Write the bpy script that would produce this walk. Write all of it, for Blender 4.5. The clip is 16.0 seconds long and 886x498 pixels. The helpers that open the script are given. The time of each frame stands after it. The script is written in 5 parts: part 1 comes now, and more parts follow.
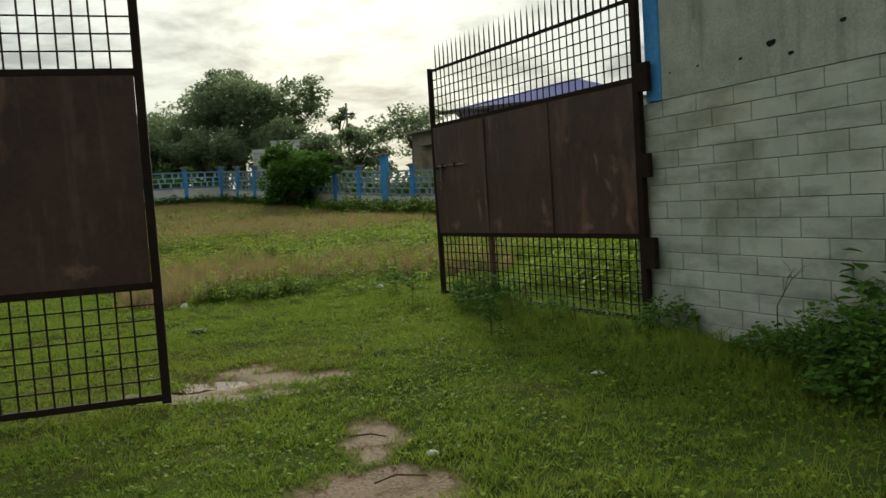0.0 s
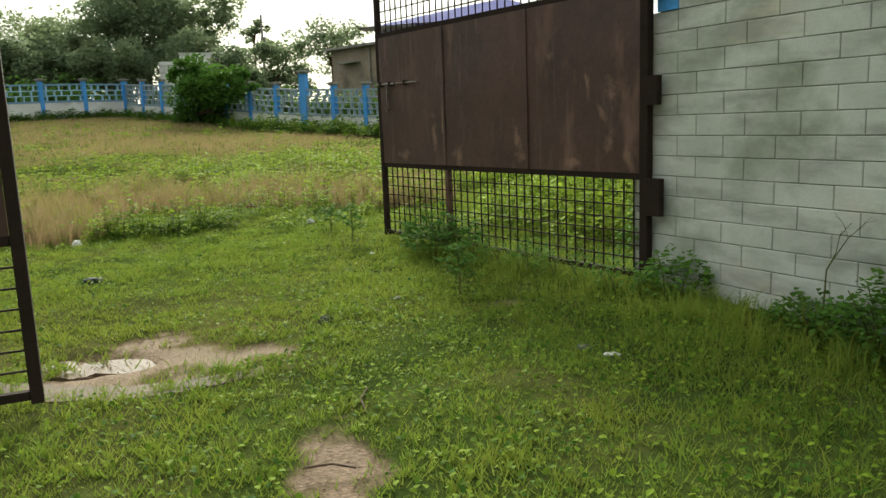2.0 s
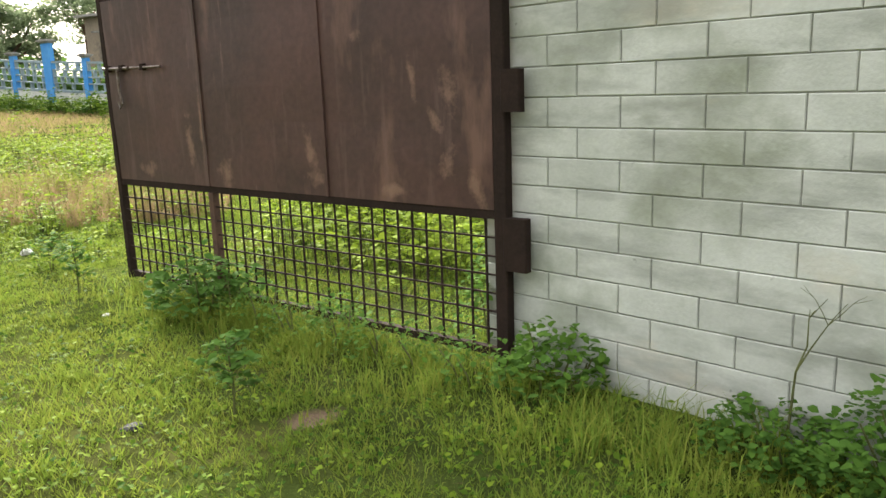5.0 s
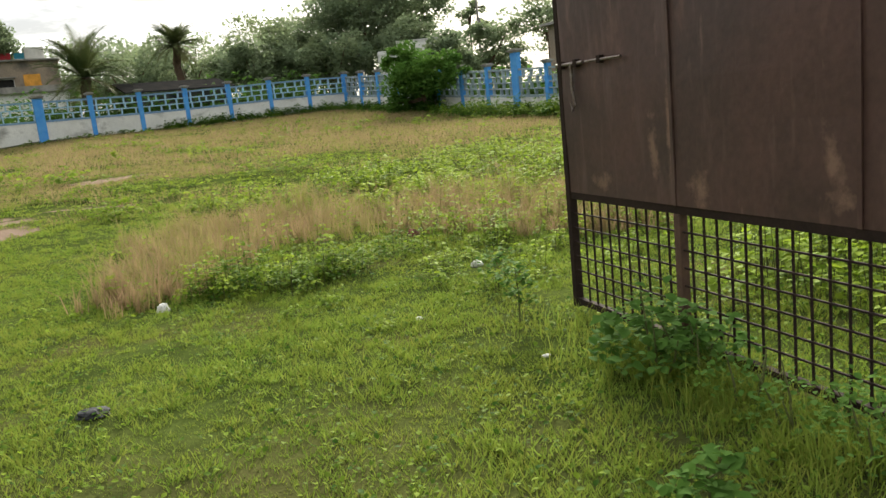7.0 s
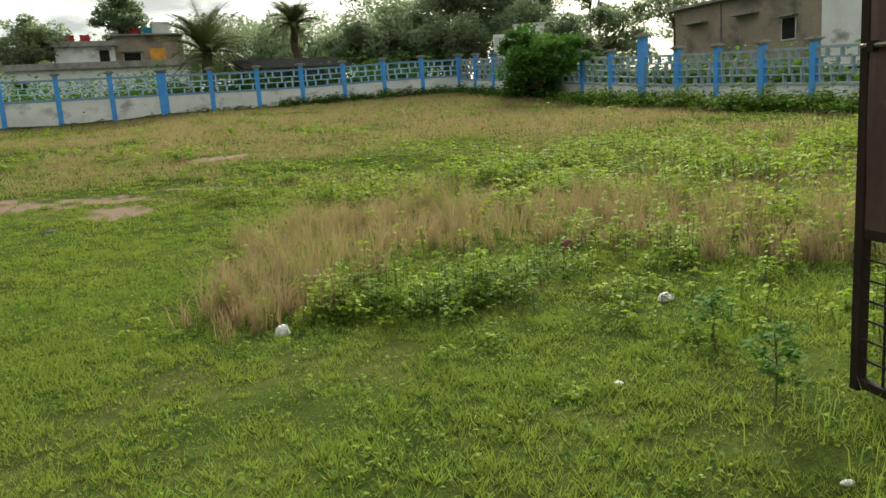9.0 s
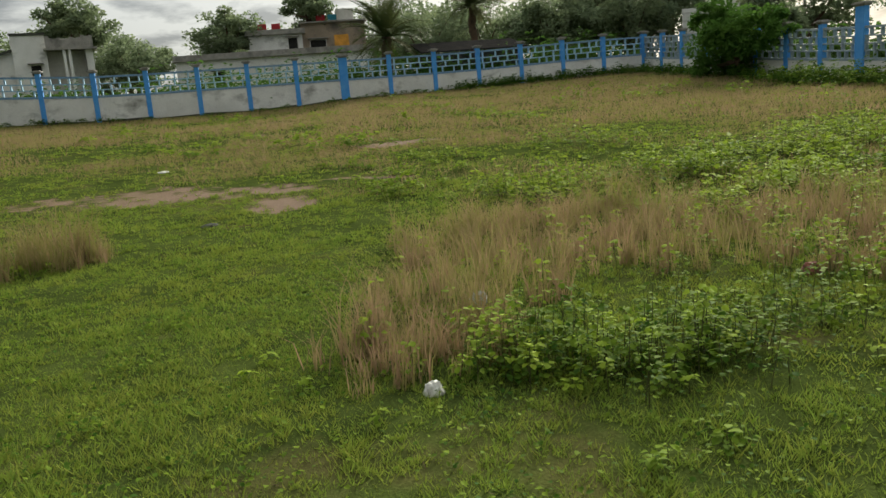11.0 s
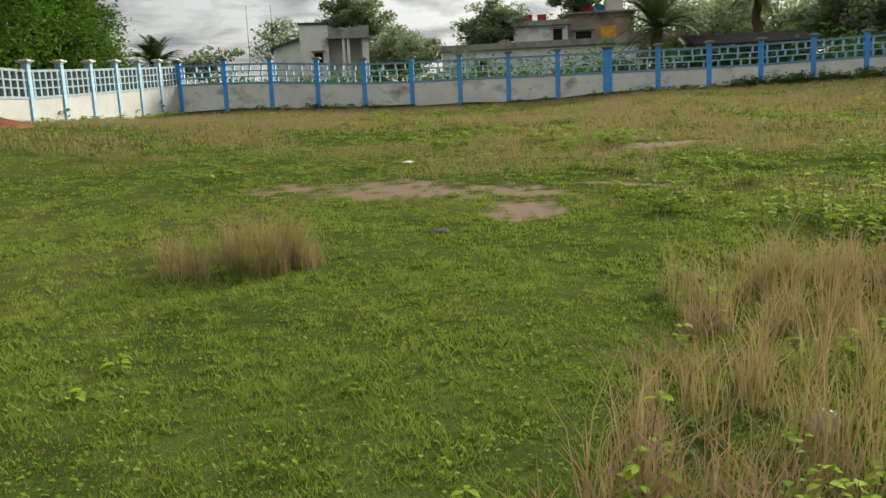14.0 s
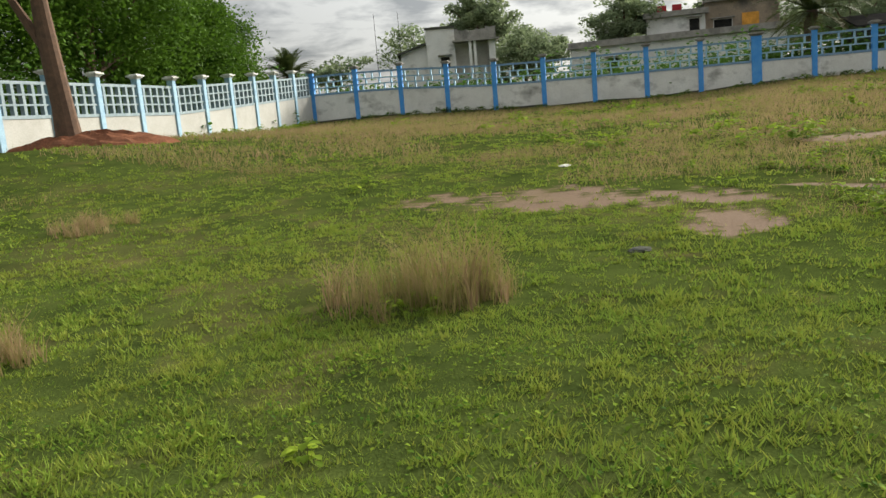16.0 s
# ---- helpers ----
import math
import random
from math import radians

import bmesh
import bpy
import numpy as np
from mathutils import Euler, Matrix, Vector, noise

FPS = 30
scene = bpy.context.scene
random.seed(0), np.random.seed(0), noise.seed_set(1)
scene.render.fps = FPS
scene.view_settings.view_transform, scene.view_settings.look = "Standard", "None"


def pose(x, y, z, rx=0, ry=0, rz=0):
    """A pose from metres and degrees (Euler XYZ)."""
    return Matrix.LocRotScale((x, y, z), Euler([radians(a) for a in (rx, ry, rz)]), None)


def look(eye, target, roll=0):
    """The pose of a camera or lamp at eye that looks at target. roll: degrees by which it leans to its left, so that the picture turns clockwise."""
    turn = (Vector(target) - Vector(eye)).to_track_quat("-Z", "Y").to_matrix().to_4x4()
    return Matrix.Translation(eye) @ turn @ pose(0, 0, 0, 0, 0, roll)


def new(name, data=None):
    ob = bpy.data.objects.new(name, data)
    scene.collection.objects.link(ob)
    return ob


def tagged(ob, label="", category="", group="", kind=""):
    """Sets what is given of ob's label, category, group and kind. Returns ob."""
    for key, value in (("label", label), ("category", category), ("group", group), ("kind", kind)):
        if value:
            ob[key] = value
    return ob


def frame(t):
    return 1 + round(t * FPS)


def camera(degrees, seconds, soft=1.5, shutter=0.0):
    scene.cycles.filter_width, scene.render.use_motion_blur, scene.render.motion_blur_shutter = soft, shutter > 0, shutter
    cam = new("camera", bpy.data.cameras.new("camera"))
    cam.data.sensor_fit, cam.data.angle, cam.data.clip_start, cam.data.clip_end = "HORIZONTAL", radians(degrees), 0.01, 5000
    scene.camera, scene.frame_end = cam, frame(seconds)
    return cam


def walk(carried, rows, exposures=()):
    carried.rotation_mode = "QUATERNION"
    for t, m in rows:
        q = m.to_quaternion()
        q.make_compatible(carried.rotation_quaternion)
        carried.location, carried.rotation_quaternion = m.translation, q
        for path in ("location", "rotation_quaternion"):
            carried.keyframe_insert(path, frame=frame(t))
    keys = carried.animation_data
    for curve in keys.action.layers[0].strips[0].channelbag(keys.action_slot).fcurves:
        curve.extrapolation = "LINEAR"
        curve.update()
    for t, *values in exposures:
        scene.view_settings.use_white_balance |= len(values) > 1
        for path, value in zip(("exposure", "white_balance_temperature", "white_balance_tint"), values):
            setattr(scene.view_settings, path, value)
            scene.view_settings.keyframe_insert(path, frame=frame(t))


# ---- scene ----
cam = camera(59.5, 16.0)
PATH = [
    (0, (2.079, -3.052, 1.596), (1.195, -1.262, 1.472), -3.7),
    (0.5, (1.908, -2.741, 1.602), (1.092, -0.925, 1.417), -3.8),
    (1, (1.674, -2.318, 1.676), (0.922, -0.475, 1.483), -2.5),
    (1.5, (1.492, -2.128, 1.648), (0.75, -0.29, 1.385), -1.2),
    (2, (1.166, -1.92, 1.646), (0.478, -0.071, 1.315), -2.2),
    (2.5, (0.91, -1.765, 1.683), (0.415, 0.149, 1.378), -1.9),
    (3, (0.624, -1.48, 1.713), (0.505, 0.493, 1.408), -1.5),
    (3.2, (0.588, -1.391, 1.721), (0.624, 0.585, 1.412), -1.8),
    (5.5, (0.549, 0.552, 1.854), (0.18, 2.471, 1.427), -2.3),
    (6, (0.381, 0.825, 1.832), (-0.331, 2.652, 1.442), -2.2),
    (6.5, (0.246, 1.119, 1.809), (-0.72, 2.828, 1.426), -3.4),
    (7, (-0.029, 1.412, 1.83), (-1.22, 2.98, 1.481), -5.8),
    (7.5, (-0.451, 1.707, 1.864), (-1.682, 3.236, 1.486), -6.9),
    (8, (-0.736, 1.89, 1.851), (-1.978, 3.408, 1.461), -5.9),
    (8.5, (-1.101, 2.121, 1.889), (-2.448, 3.548, 1.502), -4.1),
    (9, (-1.457, 2.225, 1.916), (-2.838, 3.624, 1.55), -3.8),
    (9.5, (-1.912, 2.347, 1.95), (-3.352, 3.693, 1.609), -4.2),
    (10, (-2.326, 2.625, 1.925), (-3.909, 3.796, 1.577), -5.0),
    (10.2, (-2.42, 2.745, 1.931), (-4.031, 3.875, 1.573), -5.0),
    (12.3, (-3.452, 3.927, 1.908), (-5.126, 4.954, 1.53), -4.3),
    (12.5, (-3.604, 4.002, 1.88), (-5.278, 5.032, 1.513), -4.1),
    (13, (-4.042, 4.171, 1.85), (-5.794, 5.066, 1.489), -2.8),
    (13.5, (-4.463, 4.177, 1.85), (-6.308, 4.85, 1.472), -2.2),
    (14, (-4.824, 4.141, 1.882), (-6.733, 4.624, 1.527), -2.5),
    (14.5, (-5.327, 4.044, 1.858), (-7.283, 4.311, 1.537), -2.5),
    (15, (-5.662, 3.888, 1.833), (-7.613, 4.141, 1.473), -3.4),
    (15.5, (-6.015, 3.782, 1.88), (-7.954, 4.111, 1.517), -3.8),
    (16, (-6.389, 3.688, 1.901), (-8.354, 3.863, 1.571), -4.8),
]
EXPOSURES = [(0, 0.42, 6400, -2), (1.0, 0.82, 6400, -3), (2.0, 1.36, 6400, -1), (2.5, 1.55, 6400, -1), (3, 1.47, 6400, 0), (5.5, 2.4, 6400, 11), (6.0, 1.92, 6400, 11), (6.5, 2.08, 6400, 11), (7.2, 1.42, 6400, 6),
             (8, 1.32, 6400, 4), (9, 1.32, 6400, 2), (9.5, 0.95, 6400, 3), (10, 0.8, 6400, 4), (12.5, 0.9, 6400, 6), (13.0, 1.03, 6400, 6), (13.5, 0.92, 6400, 6), (14.2, 1.1, 6400, 8),
             (14.8, 1.06, 6400, 9), (15.5, 1.2, 6400, 9), (16, 1.1, 6400, 8)]
walk(cam, [(t, look(eye, target, roll)) for t, eye, target, roll in PATH], EXPOSURES)

# ---- world and sun ----
SUN_EL, SUN_BEARING = 24.0, 33.0      # degrees; the bearing turns from +y to -x


def build_world():
    w = bpy.data.worlds.new("sky")
    scene.world = w
    w.use_nodes = True
    nt = w.node_tree
    nt.nodes.clear()
    out = nt.nodes.new("ShaderNodeOutputWorld")
    bg = nt.nodes.new("ShaderNodeBackground")
    sky = nt.nodes.new("ShaderNodeTexSky")
    sky.sky_type = "NISHITA"
    sky.sun_disc = False
    sky.sun_elevation = radians(SUN_EL)
    sky.sun_rotation = radians(-SUN_BEARING)
    sky.air_density, sky.dust_density = 1.0, 2.5
    co = nt.nodes.new("ShaderNodeTexCoord")
    sep = nt.nodes.new("ShaderNodeSeparateXYZ")
    nt.links.new(co.outputs["Generated"], sep.inputs[0])
    # flat cloud layer: direction divided by its height
    hz = nt.nodes.new("ShaderNodeMath")
    hz.operation = "ADD"
    hz.inputs[1].default_value = 0.16
    nt.links.new(sep.outputs[2], hz.inputs[0])
    mx = nt.nodes.new("ShaderNodeMath")
    mx.operation = "MAXIMUM"
    mx.inputs[1].default_value = 0.05
    nt.links.new(hz.outputs[0], mx.inputs[0])
    div = nt.nodes.new("ShaderNodeVectorMath")
    div.operation = "DIVIDE"
    cmb = nt.nodes.new("ShaderNodeCombineXYZ")
    for k in range(3):
        nt.links.new(mx.outputs[0], cmb.inputs[k])
    nt.links.new(co.outputs["Generated"], div.inputs[0])
    nt.links.new(cmb.outputs[0], div.inputs[1])
    nz = nt.nodes.new("ShaderNodeTexNoise")
    nz.inputs["Scale"].default_value = 2.6
    nz.inputs["Detail"].default_value = 9
    nz.inputs["Roughness"].default_value = 0.58
    nz.inputs["Distortion"].default_value = 0.25
    nt.links.new(div.outputs[0], nz.inputs["Vector"])
    ramp = nt.nodes.new("ShaderNodeValToRGB")
    ramp.color_ramp.elements[0].position = 0.46
    ramp.color_ramp.elements[0].color = (0.76, 0.745, 0.715, 1)
    ramp.color_ramp.elements[1].position = 0.64
    ramp.color_ramp.elements[1].color = (0.33, 0.335, 0.34, 1)
    nt.links.new(nz.outputs["Fac"], ramp.inputs[0])
    # brighter cloud round the hidden sun
    sd = Vector((-math.sin(radians(SUN_BEARING)) * math.cos(radians(SUN_EL)),
                 math.cos(radians(SUN_BEARING)) * math.cos(radians(SUN_EL)), math.sin(radians(SUN_EL))))
    dot = nt.nodes.new("ShaderNodeVectorMath")
    dot.operation = "DOT_PRODUCT"
    dot.inputs[1].default_value = sd
    nt.links.new(co.outputs["Generated"], dot.inputs[0])
    glow = nt.nodes.new("ShaderNodeMapRange")
    glow.inputs["From Min"].default_value = 0.35
    glow.inputs["From Max"].default_value = 1.0
    glow.inputs["To Min"].default_value = 0.29
    glow.inputs["To Max"].default_value = 0.66
    nt.links.new(dot.outputs["Value"], glow.inputs["Value"])
    mulc = nt.nodes.new("ShaderNodeVectorMath")
    mulc.operation = "SCALE"
    nt.links.new(ramp.outputs[0], mulc.inputs[0])
    nt.links.new(glow.outputs[0], mulc.inputs["Scale"])
    # an overcast sky is brighter towards the zenith
    zen = nt.nodes.new("ShaderNodeMapRange")
    zen.inputs["To Min"].default_value = 0.92
    zen.inputs["To Max"].default_value = 2.7
    nt.links.new(sep.outputs[2], zen.inputs["Value"])
    full = nt.nodes.new("ShaderNodeVectorMath")
    full.operation = "SCALE"
    nt.links.new(mulc.outputs[0], full.inputs[0])
    nt.links.new(zen.outputs[0], full.inputs["Scale"])
    sc = nt.nodes.new("ShaderNodeVectorMath")
    sc.operation = "SCALE"
    sc.inputs["Scale"].default_value = 0.10
    nt.links.new(sky.outputs[0], sc.inputs[0])
    mix = nt.nodes.new("ShaderNodeMix")
    mix.data_type = "RGBA"
    mix.inputs[0].default_value = 0.92
    nt.links.new(sc.outputs[0], mix.inputs[6])
    nt.links.new(full.outputs[0], mix.inputs[7])
    nt.links.new(mix.outputs[2], bg.inputs[0])
    bg.inputs[1].default_value = 1.0
    nt.links.new(bg.outputs[0], out.inputs[0])
    sun = bpy.data.lights.new("sun", "SUN")
    sun.energy, sun.angle, sun.color = 3.5, radians(16), (1.0, 0.92, 0.78)
    ob = new("sun", sun)
    ob.matrix_world = look(sd * 60, (0, 0, 0))


build_world()


# ---- materials ----
def mat(name, base, var=None, scale=6.0, fine=60.0, rough=0.85, bump=0.3, metal=0.0, attr=None, rnd=0.0,
        extra=None, trans=0.0, spec=0.3, amp=0.28):
    """Two-scale noise between base and var, fine grain, bump; attr: float attribute that mixes to extra."""
    m = bpy.data.materials.new(name)
    m.use_nodes = True
    nt = m.node_tree
    bs = nt.nodes["Principled BSDF"]
    bs.inputs["Roughness"].default_value = rough
    bs.inputs["Metallic"].default_value = metal
    bs.inputs["Specular IOR Level"].default_value = spec
    co = nt.nodes.new("ShaderNodeTexCoord")
    n1 = nt.nodes.new("ShaderNodeTexNoise")
    n1.inputs["Scale"].default_value = scale
    n1.inputs["Detail"].default_value = 6
    n1.inputs["Roughness"].default_value = 0.65
    n2 = nt.nodes.new("ShaderNodeTexNoise")
    n2.inputs["Scale"].default_value = fine
    n2.inputs["Detail"].default_value = 4
    geo = nt.nodes.new("ShaderNodeNewGeometry")
    for n in (n1, n2):
        nt.links.new(geo.outputs["Position"], n.inputs["Vector"])
    rp = nt.nodes.new("ShaderNodeMapRange")
    rp.inputs["From Min"].default_value = 0.36
    rp.inputs["From Max"].default_value = 0.66
    nt.links.new(n1.outputs["Fac"], rp.inputs["Value"])
    mx = nt.nodes.new("ShaderNodeMix")
    mx.data_type = "RGBA"
    mx.inputs[6].default_value = (*base, 1)
    mx.inputs[7].default_value = (*(var or [c * 0.7 for c in base]), 1)
    nt.links.new(rp.outputs[0], mx.inputs[0])
    col = mx.outputs[2]
    if attr:
        at = nt.nodes.new("ShaderNodeAttribute")
        at.attribute_name = attr
        m2 = nt.nodes.new("ShaderNodeMix")
        m2.data_type = "RGBA"
        nt.links.new(at.outputs["Fac"], m2.inputs[0])
        nt.links.new(col, m2.inputs[6])
        m2.inputs[7].default_value = (*extra, 1)
        col = m2.outputs[2]
    hsv = nt.nodes.new("ShaderNodeHueSaturation")
    nt.links.new(col, hsv.inputs["Color"])
    v = nt.nodes.new("ShaderNodeMapRange")
    v.inputs["To Min"].default_value = 1 - amp
    v.inputs["To Max"].default_value = 1 + amp
    nt.links.new(n2.outputs["Fac"], v.inputs["Value"])
    val = v.outputs[0]
    if rnd:
        oi = nt.nodes.new("ShaderNodeObjectInfo")
        r2 = nt.nodes.new("ShaderNodeMapRange")
        r2.inputs["To Min"].default_value = 1 - rnd
        r2.inputs["To Max"].default_value = 1 + rnd
        nt.links.new(oi.outputs["Random"], r2.inputs["Value"])
        mm = nt.nodes.new("ShaderNodeMath")
        mm.operation = "MULTIPLY"
        nt.links.new(val, mm.inputs[0])
        nt.links.new(r2.outputs[0], mm.inputs[1])
        val = mm.outputs[0]
    nt.links.new(val, hsv.inputs["Value"])
    nt.links.new(hsv.outputs[0], bs.inputs["Base Color"])
    if bump:
        b = nt.nodes.new("ShaderNodeBump")
        b.inputs["Strength"].default_value = bump
        b.inputs["Distance"].default_value = 0.01
        nt.links.new(n2.outputs["Fac"], b.inputs["Height"])
        nt.links.new(b.outputs[0], bs.inputs["Normal"])
    if trans:
        tr = nt.nodes.new("ShaderNodeBsdfTranslucent")
        nt.links.new(hsv.outputs[0], tr.inputs[0])
        ms = nt.nodes.new("ShaderNodeMixShader")
        ms.inputs[0].default_value = trans
        nt.links.new(bs.outputs[0], ms.inputs[1])
        nt.links.new(tr.outputs[0], ms.inputs[2])
        nt.links.new(ms.outputs[0], nt.nodes["Material Output"].inputs[0])
    return m


M = {}
M["ground"] = mat("ground_soil", (0.060, 0.080, 0.019), (0.032, 0.046, 0.012), 1.4, 55, 0.95, 1.0, attr="mud", extra=(0.16, 0.112, 0.078), spec=0.0, amp=0.75)
M["grass"] = mat("grass_blade", (0.146, 0.232, 0.036), (0.214, 0.292, 0.046), 0.8, 14, 0.9, 0, attr="tone", extra=(0.25, 0.275, 0.05), trans=0.33, spec=0.03)
M["dry"] = mat("dry_grass_blade", (0.41, 0.285, 0.17), (0.22, 0.14, 0.09), 1.6, 9, 0.8, 0, attr="tone", extra=(0.24, 0.235, 0.07), trans=0.35, spec=0.1)
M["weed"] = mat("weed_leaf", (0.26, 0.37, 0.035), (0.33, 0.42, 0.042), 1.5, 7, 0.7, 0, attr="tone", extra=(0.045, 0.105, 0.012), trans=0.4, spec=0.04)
M["stem"] = mat("weed_stem", (0.12, 0.13, 0.05), None, 9, 50, 0.8, 0, spec=0.1)
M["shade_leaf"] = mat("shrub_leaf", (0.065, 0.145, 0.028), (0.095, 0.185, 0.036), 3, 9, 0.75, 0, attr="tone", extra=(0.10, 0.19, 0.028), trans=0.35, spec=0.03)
# paler and greyer than real leaves: distance haze mixed into the base colour
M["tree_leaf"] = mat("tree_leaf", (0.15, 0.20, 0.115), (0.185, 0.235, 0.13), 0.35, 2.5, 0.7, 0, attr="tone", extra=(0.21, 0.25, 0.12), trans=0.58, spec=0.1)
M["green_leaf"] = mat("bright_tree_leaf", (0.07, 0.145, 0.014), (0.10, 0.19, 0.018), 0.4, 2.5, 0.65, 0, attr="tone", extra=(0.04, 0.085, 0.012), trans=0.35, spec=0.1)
M["palm_leaf"] = mat("palm_leaf", (0.06, 0.09, 0.03), (0.085, 0.115, 0.035), 1, 6, 0.6, 0, attr="tone", extra=(0.16, 0.145, 0.06), trans=0.2, spec=0.15)
M["straw"] = mat("straw_debris", (0.17, 0.12, 0.07), (0.08, 0.055, 0.035), 4, 30, 0.9, 0, spec=0.1)
gt = M["ground"].node_tree
ga = [n for n in gt.nodes if n.bl_idname == "ShaderNodeAttribute"][0]


def rag_mud_edge():
    """Breaks the edge of the bare earth up into crumbs and tongues."""
    pos = gt.nodes.new("ShaderNodeNewGeometry")
    nz = gt.nodes.new("ShaderNodeTexNoise")
    nz.inputs["Scale"].default_value = 7.0
    nz.inputs["Detail"].default_value = 7
    nz.inputs["Roughness"].default_value = 0.7
    gt.links.new(pos.outputs["Position"], nz.inputs["Vector"])
    add = gt.nodes.new("ShaderNodeMath")
    gt.links.new(ga.outputs["Fac"], add.inputs[0])
    gt.links.new(nz.outputs["Fac"], add.inputs[1])
    cut = gt.nodes.new("ShaderNodeMapRange")
    cut.inputs["From Min"].default_value, cut.inputs["From Max"].default_value = 0.74, 1.3
    gt.links.new(add.outputs[0], cut.inputs["Value"])
    for link in [k for k in gt.links if k.from_node == ga and k.to_node != add]:
        gt.links.new(cut.outputs[0], link.to_socket)
    return cut


mud_fac = rag_mud_edge()
for sock, lo, hi in (("Specular IOR Level", 0.0, 0.03), ("Roughness", 1.0, 0.75)):
    gr = gt.nodes.new("ShaderNodeMapRange")
    gr.inputs["From Min"].default_value, gr.inputs["From Max"].default_value = 0.4, 1.0
    gr.inputs["To Min"].default_value, gr.inputs["To Max"].default_value = lo, hi
    gt.links.new(mud_fac.outputs[0], gr.inputs["Value"])
    gt.links.new(gr.outputs[0], gt.nodes["Principled BSDF"].inputs[sock])
M["bark"] = mat("bark", (0.13, 0.085, 0.055), (0.07, 0.048, 0.035), 3, 22, 0.95, 1.0)
M["redbark"] = mat("reddish_bark", (0.145, 0.088, 0.058), (0.085, 0.055, 0.04), 4, 26, 0.95, 1.0)
M["mound"] = mat("red_earth", (0.22, 0.095, 0.055), (0.13, 0.062, 0.04), 3, 14, 1.0, 1.0, spec=0.0, amp=0.6)
M["block"] = mat("painted_block", (0.60, 0.61, 0.565), (0.46, 0.475, 0.43), 1.7, 60, 0.95, 0.2, rnd=0.05, amp=0.1, spec=0.1)
M["plaster"] = mat("grey_plaster", (0.50, 0.505, 0.455), (0.34, 0.35, 0.31), 1.8, 45, 0.92, 0.4)
M["joint"] = mat("mortar_joint", (0.40, 0.405, 0.36), (0.22, 0.225, 0.195), 5, 80, 0.95, 0.4)
M["blue"] = mat("blue_paint", (0.06, 0.27, 0.68), (0.10, 0.33, 0.70), 2.5, 30, 0.7, 0.2)
M["paleblue"] = mat("pale_blue_paint", (0.36, 0.53, 0.66), (0.26, 0.42, 0.57), 2.5, 30, 0.75, 0.2)
M["greyblue"] = mat("dirty_pale_blue_paint", (0.31, 0.375, 0.41), (0.22, 0.285, 0.32), 2.5, 30, 0.85, 0.2)
M["bluegrey"] = mat("faded_blue_paint", (0.15, 0.26, 0.42), (0.22, 0.33, 0.44), 2.0, 30, 0.8, 0.2)
M["white"] = mat("weathered_whitewash", (0.74, 0.73, 0.70), (0.60, 0.59, 0.56), 0.5, 22, 0.9, 0.3)
M["cream"] = mat("cream_wash", (0.48, 0.475, 0.45), (0.40, 0.39, 0.36), 0.8, 22, 0.9, 0.3)
M["sill"] = mat("muddy_concrete", (0.13, 0.096, 0.070), (0.085, 0.064, 0.048), 5.0, 40, 0.9, 0.4)
M["concrete"] = mat("concrete", (0.33, 0.31, 0.28), (0.22, 0.21, 0.19), 2.0, 35, 0.9, 0.4)
M["stain"] = mat("dark_damp_base", (0.05, 0.055, 0.045), (0.10, 0.10, 0.085), 2.0, 20, 1.0, 0.3, spec=0.05)
M["iron"] = mat("rusted_brown_sheet", (0.084, 0.043, 0.036), (0.052, 0.030, 0.025), 1.3, 24, 0.55, 0.15)
M["bar"] = mat("dark_iron_bar", (0.024, 0.017, 0.014), (0.034, 0.022, 0.018), 6, 60, 0.9, 0.1, spec=0.08)
M["rust"] = mat("bare_rust", (0.10, 0.055, 0.038), (0.06, 0.034, 0.026), 7, 50, 0.8, 0.2)
M["steel"] = mat("worn_steel", (0.22, 0.19, 0.17), (0.12, 0.08, 0.06), 20, 90, 0.45, 0.1, metal=0.7)
M["roofblue"] = mat("violet_blue_sheet_roof", (0.075, 0.075, 0.30), (0.11, 0.11, 0.36), 0.6, 8, 0.5, 0.1)
M["house"] = mat("old_house_wall", (0.62, 0.60, 0.55), (0.46, 0.44, 0.40), 0.5, 8, 0.95, 0.2)
M["brown_house"] = mat("brown_plaster", (0.34, 0.27, 0.20), (0.24, 0.195, 0.15), 0.4, 8, 0.95, 0.2)
M["dark"] = mat("dark_opening", (0.02, 0.02, 0.02), (0.035, 0.033, 0.03), 2, 10, 1.0, 0, spec=0.0)
M["orange"] = mat("orange_paint", (0.75, 0.36, 0.06), None, 2, 10, 0.8, 0)
M["red"] = mat("red_cloth", (0.42, 0.04, 0.05), None, 2, 10, 0.9, 0)
M["teal"] = mat("teal_cloth", (0.04, 0.22, 0.30), None, 2, 10, 0.9, 0)
M["litter"] = mat("pale_litter", (0.55, 0.55, 0.50), (0.5, 0.49, 0.45), 12, 60, 0.6, 0.2)
M["blackbag"] = mat("dark_plastic", (0.018, 0.019, 0.022), (0.05, 0.05, 0.055), 20, 90, 0.75, 0.3, spec=0.1)
M["bluebag"] = mat("pale_blue_plastic", (0.34, 0.39, 0.43), (0.24, 0.28, 0.31), 12, 60, 0.6, 0.2)
M["brick"] = mat("broken_brick", (0.20, 0.075, 0.05), (0.09, 0.04, 0.03), 14, 80, 0.95, 0.4)


